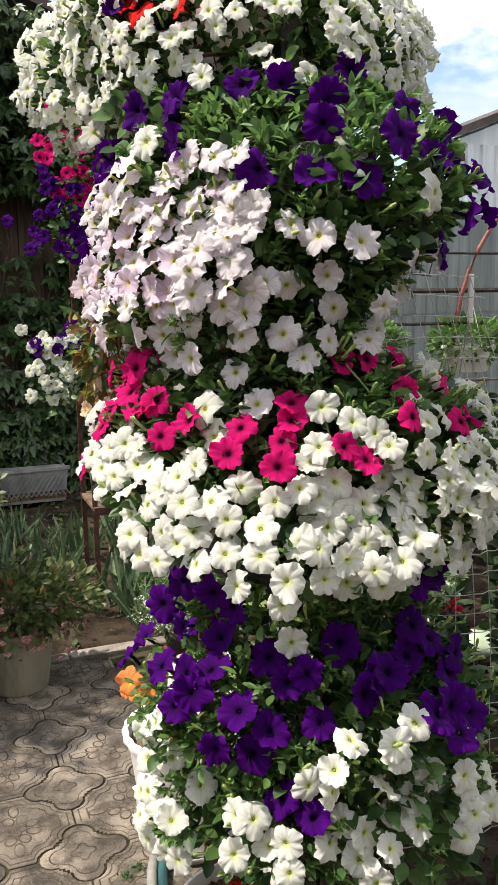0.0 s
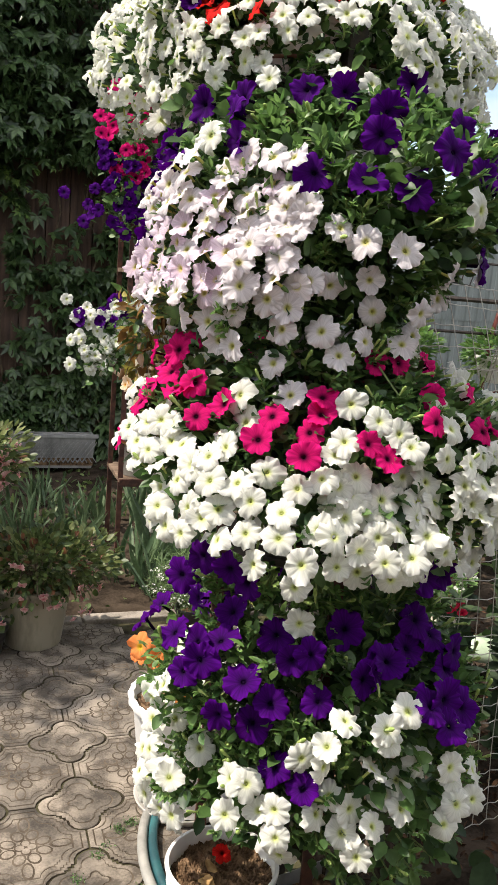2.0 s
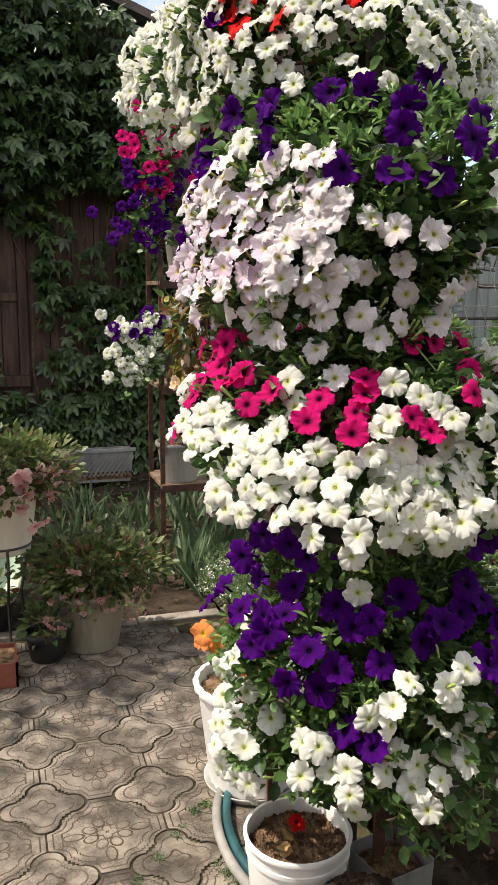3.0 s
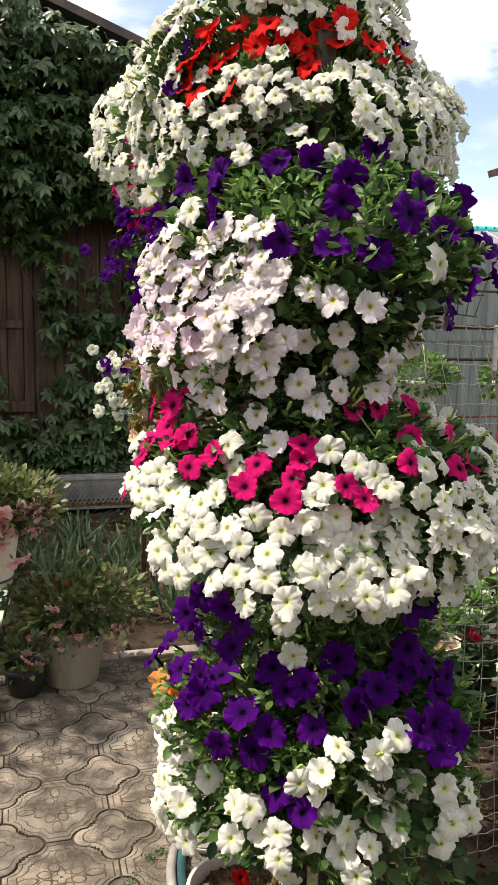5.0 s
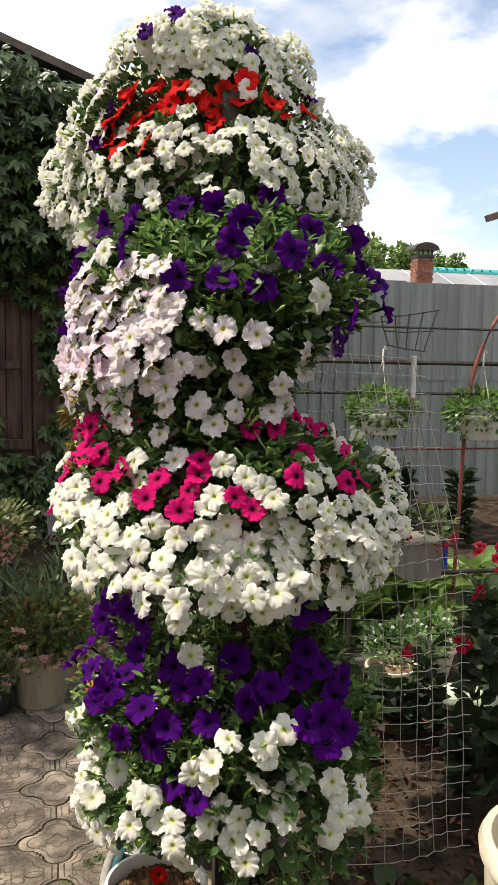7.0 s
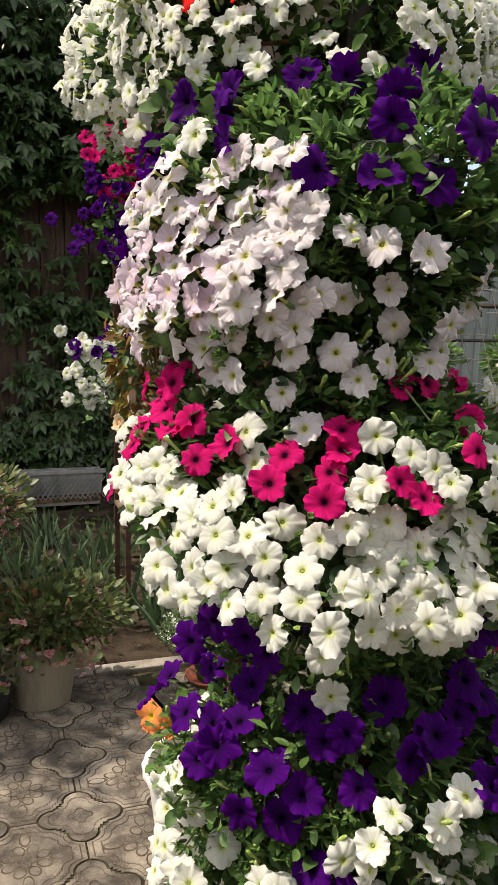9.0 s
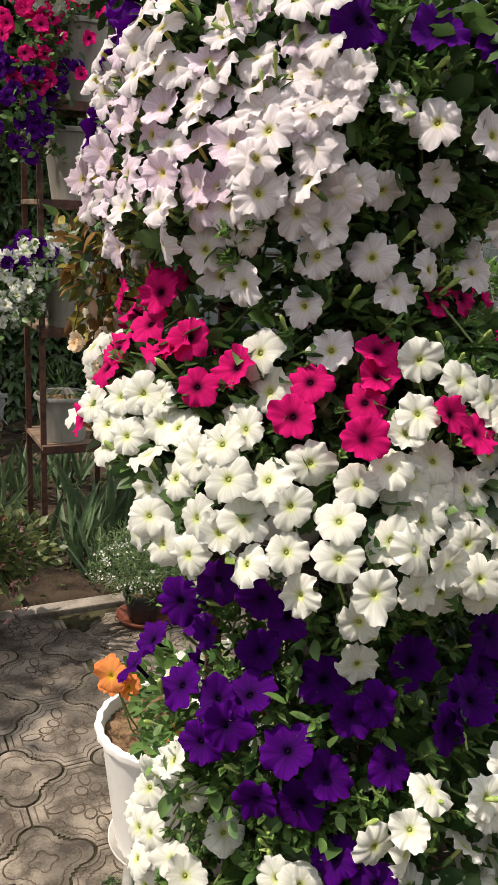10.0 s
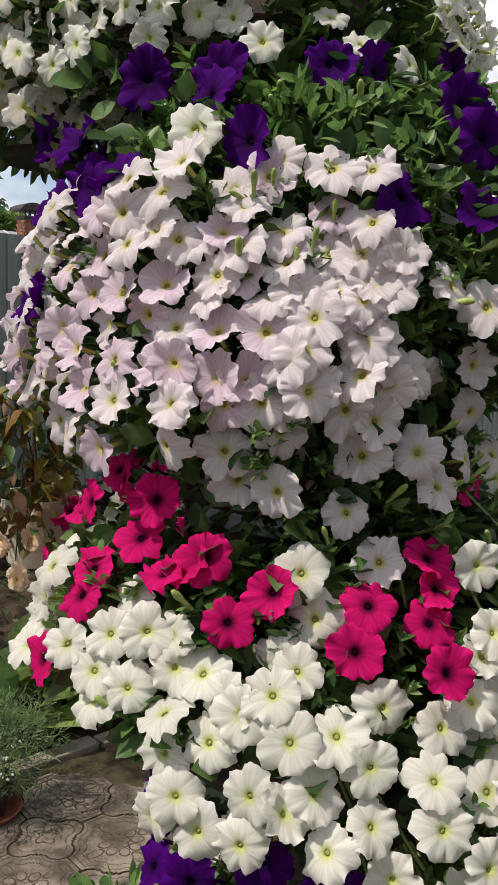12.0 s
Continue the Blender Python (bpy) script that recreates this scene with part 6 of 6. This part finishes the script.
def side_garden():
    """Netting, hanging pots and vegetables at the side."""
    net = holder("garden_net", pose(0, 2.46, 0), "white square-mesh plastic garden netting hung upright", "netting")
    rng = random.Random(80)
    cell, x0, nx, nz = 0.05, 1.72, 10, 28

    def knot(i, j):
        z = 0.02 + cell * j
        shear = -0.05 * z - 0.11 * max(0, z - 0.75)
        return (x0 + cell * i + shear + 0.003 * math.sin(j * 0.7 + i), 0.015 * math.sin(i * 0.8) + 0.3 * max(0, z - 0.95), z - 0.005 * math.sin(i * 0.6 + j * 0.3))
    for i in range(nx + 1):
        part("strand", tubes("strand", [[knot(i, j) for j in range(nz + 1)]], 0.00125, 5), TWINE, net)
    for j in range(nz + 1):
        part("strand", tubes("strand", [[Vector(knot(i, j)) + Vector((0.5 * cell * k if i < nx else 0.025 * k, 0, -0.003 * k)) for i in range(nx + 1) for k in (0, 1)]], 0.00125, 5), TWINE, net)
    # scrap of dark netting tied to the upper rod
    scrap = holder("netting_scrap", pose(0, 3.50, 0), "scrap of dark green netting tied to the rod", "netting")
    for k in range(5):
        s = k / 4
        part("strand", tubes("strand", [[(2.384 + 0.15 * s, 0, 1.455 - 0.02 * s), (2.365 + 0.20 * s, 0.01, 1.52 - 0.002 * s), (2.347 + 0.24 * s, 0, 1.568 + 0.03 * s)]], 0.0025, 5), DARKSTEEL, scrap)
    for k in range(3):
        s = k / 2
        part("strand", tubes("strand", [[(2.375 - 0.03 * s, 0, 1.46 + 0.108 * s), (2.45, 0.0, 1.445 + 0.13 * s), (2.545 + 0.05 * s, 0, 1.435 + 0.165 * s)]], 0.0025, 5), DARKSTEEL, scrap)
    part("tie", tubes("tie", [[(2.37, 0, 1.55), (2.37, 0.28, 1.552), (2.37, 0.57, 1.554)]], 0.0025, 5), DARKSTEEL, scrap)
    # rust-red frame of hoops and rods carrying the net
    hoops = holder("hoop_frame", pose(0, 0, 0), "rust-red steel hoops and rods over the vegetable bed", "frame")
    for y, x1 in ((4.06, 3.0),):
        run = [(x1, y, -0.05), (x1 + 0.02, y, 0.6)]
        for k in range(15):
            u = k / 14
            b = ((1 - u) ** 3, 3 * u * (1 - u) ** 2, 3 * u * u * (1 - u), u ** 3)
            run.append((x1 + sum(w * c for w, c in zip(b, (0.04, 0.07, 0.45, 1.6))), y, sum(w * c for w, c in zip(b, (1.15, 1.65, 2.15, 2.14)))))
        part("hoop", tubes("hoop", [run], 0.010, 8), REDPAINT, hoops)
    for y, z, r in ((4.06, 1.548, 0.006), (4.08, 1.385, 0.012), (4.06, 1.24, 0.008), (4.06, 0.975, 0.005), (2.97, 0.686, 0.008)):
        x1 = 4.4 if y > 4 else 2.95
        part("rod", tubes("rod", [[(2.05, y, z + 0.006), (2.05 + 0.3 * (x1 - 2.05), y, z), (2.05 + 0.7 * (x1 - 2.05), y, z - 0.004), (x1, y, z + 0.01)]], r, 6), REDPAINT if z == 0.975 else DARKSTEEL, hoops)
    for x in (2.05, 2.95):
        part("rod", tubes("rod", [[(x, 2.985, -0.05), (x, 2.985, 0.72)]], 0.008, 6), DARKSTEEL, hoops)
    part("rod", tubes("rod", [[(2.05, 4.06, -0.05), (2.05, 4.06, 1.58)]], 0.012, 6), DARKSTEEL, hoops)
    part("rod", tubes("rod", [[(4.35, 4.06, -0.05), (4.35, 4.06, 1.6)]], 0.012, 6), DARKSTEEL, hoops)

    def hanging(x, y, z, hook, label, leaf_n, seed, r=0.11, h=0.10):
        top = holder("hanging_pot", pose(x, y, z), label, "hanging pot", "hanging pots on the frame")
        plant_pot(top, r, h, PLASTIC, soil=True)
        bush(top, (0, 0, h + 0.03), (r * 1.5, r * 1.4, 0.09), int(leaf_n * 1.7), 0.034, SHOOT, seed=seed)
        bush(top, (0, 0, h), (r * 1.4, r * 1.3, 0.11), leaf_n, 0.034, GARDEN, seed=seed + 1, name="lower_leaves")
        for k in range(3):
            a = 2.1 * k + 0.4
            part("string", tubes("string", [[(r * math.cos(a), r * math.sin(a), h), (0, 0, hook)]], 0.0022, 4), TWINE, top)
        part("hook", tubes("hook", [[(0, 0, hook - 0.01), (0, 0, hook + 0.05), (0.008, 0, hook + 0.07), (0.016, 0, hook + 0.055)]], 0.004, 6), PLASTIC, top)
    hanging(2.60, 4.06, 1.05, 0.34, "white hanging pot full of pale green leaves", 300, 81)
    hanging(3.12, 4.06, 1.02, 0.36, "white hanging pot of trailing yellow-green leaves", 340, 83, 0.12, 0.12)
    # box planter hung close behind the net
    top = holder("window_box", pose(2.255, 2.92, 0.65), "white box planter coloured grey as shade, with a blue clip, hung on strings", "planter")
    bm = box(-0.08, 0.08, -0.07, 0.07, 0.045, 0.17, 0.006)
    for v in bm.verts:
        if v.co.z < 0.1:
            v.co.x *= 0.78
            v.co.y *= 0.78
    # white planter greyed by colour in place of shade
    part("planter_body", bm, SHADEWHITE, top)
    # rim in the same beige, darkened as shade
    part("rim", box(-0.085, 0.085, -0.076, 0.076, 0.165, 0.178, 0.004), SHADEBEIGE, top)
    part("clip", box(0.055, 0.068, -0.088, -0.076, 0.085, 0.18, 0.003), BLUEPLASTIC, top)
    for x in (-0.095, 0.095):
        part("string", tubes("string", [[(x, 0, 0.175), (-0.175, -0.30, 0.67)]], 0.0018, 4), TWINE, top)
    part("string", tubes("string", [[(0.0, 0.06, 0.175), (-0.175, -0.30, 0.67)]], 0.0018, 4), TWINE, top)
    part("hook", box(-0.182, -0.168, -0.304, -0.296, 0.65, 0.77, 0.003), PLASTIC, top)
    bush(top, (0, 0.02, 0.21), (0.15, 0.10, 0.06), 130, 0.032, DUSKY, seed=85)
    r = random.Random(86)
    for x, y, z, m in ((-0.10, -0.12, 0.20, CRIMSON), (0.16, -0.14, 0.17, CRIMSON), (0.26, -0.12, 0.16, CRIMSON), (0.14, -0.16, 0.02, CRIMSON), (0.28, -0.14, 0.05, CRIMSON), (0.10, -0.16, -0.14, CRIMSON), (-0.10, -0.14, -0.15, CRIMSON), (0.02, -0.15, 0.19, CRIMSON), (0.20, -0.15, 0.12, CRIMSON), (0.33, -0.12, 0.19, CRIMSON), (0.31, -0.10, 0.10, CRIMSON)):
        for k in range(3):
            set_bloom(top, r, (x + r.gauss(0, 0.012), y + r.gauss(0, 0.012), z + r.gauss(0, 0.012)), (r.gauss(0, 0.5), -0.6, -0.4), 0.040, m)
    # vegetables and pots on the shaded soil
    g = np.random.default_rng(87)

    def greens(name, x, y, n, size, high, material, label, category, shape=BROAD):
        top = holder(name, pose(x, y, 0), label, category, "greens in the vegetable bed")
        a = g.uniform(0, 6.28, n)
        rad = 0.10 * np.sqrt(g.random(n)) * size / 0.2
        p = np.c_[rad * np.cos(a), rad * np.sin(a), g.uniform(0.02, high, n)]
        part("foliage", leaves("foliage", p, np.c_[np.cos(a), np.sin(a), g.uniform(0.1, 0.9, n)], size * g.uniform(0.6, 1.2, n), shape, int(77 * x), 0.25, 0.5), material, top)
    for x, y, n, s, h in ((2.50, 4.2, 70, 0.17, 0.26), (2.72, 4.32, 70, 0.17, 0.30), (2.98, 4.25, 70, 0.17, 0.28), (2.33, 4.3, 50, 0.15, 0.26), (3.3, 4.4, 60, 0.18, 0.3), (2.85, 4.05, 40, 0.13, 0.2)):
        greens("lettuce", x, y, n, s, h, GARDEN, "leafy green vegetable with long leaves", "vegetable", LANCE)
    # leaf colour carries the shade of this side of the garden
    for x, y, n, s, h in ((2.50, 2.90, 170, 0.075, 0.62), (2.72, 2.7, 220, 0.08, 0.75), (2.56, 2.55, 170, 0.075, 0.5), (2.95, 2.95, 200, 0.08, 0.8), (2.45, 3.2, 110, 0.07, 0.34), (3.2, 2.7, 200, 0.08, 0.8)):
        greens("tomato_plant", x, y, n, s, h, SHADELEAF, "green bushy vegetable plant, shade put into its leaf colour", "vegetable", OVATE)
    earth = holder("bed_pot", pose(2.43, 3.47, 0), "pale plastic pot of bare brown earth on the bed", "flower pot", "pots in the vegetable bed")
    plant_pot(earth, 0.105, 0.165, CREAM)
    for x, y, s, label in ((2.52, 3.62, 71, "white pot of yellow-green bushy plant on the soil"), (2.72, 3.72, 73, "pale pot with small white flowers and green leaves")):
        top = holder("bed_pot", pose(x, y, 0), label, "flower pot", "pots in the vegetable bed")
        plant_pot(top, 0.12, 0.14, CREAM)
        bush(top, (0, 0, 0.20), (0.16, 0.13, 0.08), 460, 0.030, SHOOT, seed=s)
        p, d = cloud(g, (0, 0, 0.21), (0.15, 0.12, 0.07), 40, 0.95)
        part("blossom", leaves("blossom", np.repeat(p, 4, 0), g.normal(0, 1, (160, 3)), g.uniform(0.010, 0.016, 160), BROAD, s + 5), WHITE, top)
    # low leaves, again with the shade in their colour
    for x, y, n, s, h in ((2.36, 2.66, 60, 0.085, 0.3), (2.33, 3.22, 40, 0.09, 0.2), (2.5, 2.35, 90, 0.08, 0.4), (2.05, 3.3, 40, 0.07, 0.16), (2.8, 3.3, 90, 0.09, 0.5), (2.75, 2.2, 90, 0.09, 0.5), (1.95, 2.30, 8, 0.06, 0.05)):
        greens("squash_plant", x, y, n, s, h, SHADELEAF, "broad squash leaves close to the soil, coloured dark as shade", "vegetable")
    chips = holder("bark_mulch", pose(0, 0, 0), "brown bark chips and dry litter on the soil", "mulch", kind="stuff")
    n = 3200
    p = np.c_[g.uniform(1.66, 3.2, n), g.uniform(1.7, 3.9, n), g.uniform(-0.015, 0.012, n)]
    p = p[((p[:, 0] > 1.84) & (p[:, 1] < 3.07)) | (p[:, 0] > 2.27) | (p[:, 1] < 2.55)]
    n = len(p)
    part("bark", leaves("bark", p, g.normal(0, 1, (n, 3)) * (1, 1, 0.35), g.uniform(0.012, 0.04, n), LANCE, 89, 0.2, 1.2), BARK, chips)
    # bushes that make a dark mass, shade painted into the leaves
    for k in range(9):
        greens("currant_bush", 2.9 + 0.42 * k + g.normal(0, 0.08), 6.2 + g.normal(0, 0.25), 220, 0.10, 0.55, SHADELEAF, "leafy bush before the fence, its leaves coloured dark as shade", "bush", OVATE)
    sack = holder("plastic_sheet", pose(2.46, 3.36, 0), "crumpled pale green plastic sheet over the bed edge", "sheet")
    verts, faces = [], []
    for j in range(9):
        for i in range(25):
            u, w = i / 24, j / 8
            verts.append((0.5 * (u - 0.35), 0.16 * (w - 0.5) + 0.06 * math.sin(5 * u), 0.05 + 0.07 * math.sin(math.pi * w) + 0.025 * noise.noise(Vector((u * 6, w * 3, 2)))))
    faces = [(j * 25 + i, j * 25 + i + 1, (j + 1) * 25 + i + 1, (j + 1) * 25 + i) for j in range(8) for i in range(24)]
    sheet = part("sheet_skin", soup("sheet_skin", verts, faces), LIME, sack, smooth=True)
    sheet.modifiers.new("thickness", "SOLIDIFY").thickness = 0.004


begonia()
floor_things()
left_corner()
second_stand()
bed_plants()
side_garden()
far_tree(15.2, 38.0, 6.6, 2.3, 90, "green broadleaf tree standing far behind the roof")
far_tree(18.8, 39.0, 6.2, 1.8, 91, "leafy tree beyond the neighbouring roof")
far_tree(21.5, 41.0, 6.2, 1.6, 92, "dark green tree far behind")
shade_tree(-2.2, 5.9)
barn()
creeper()
yard_fence()
far_shed()
far_house()
unseen_wall()
kerb()
paving()
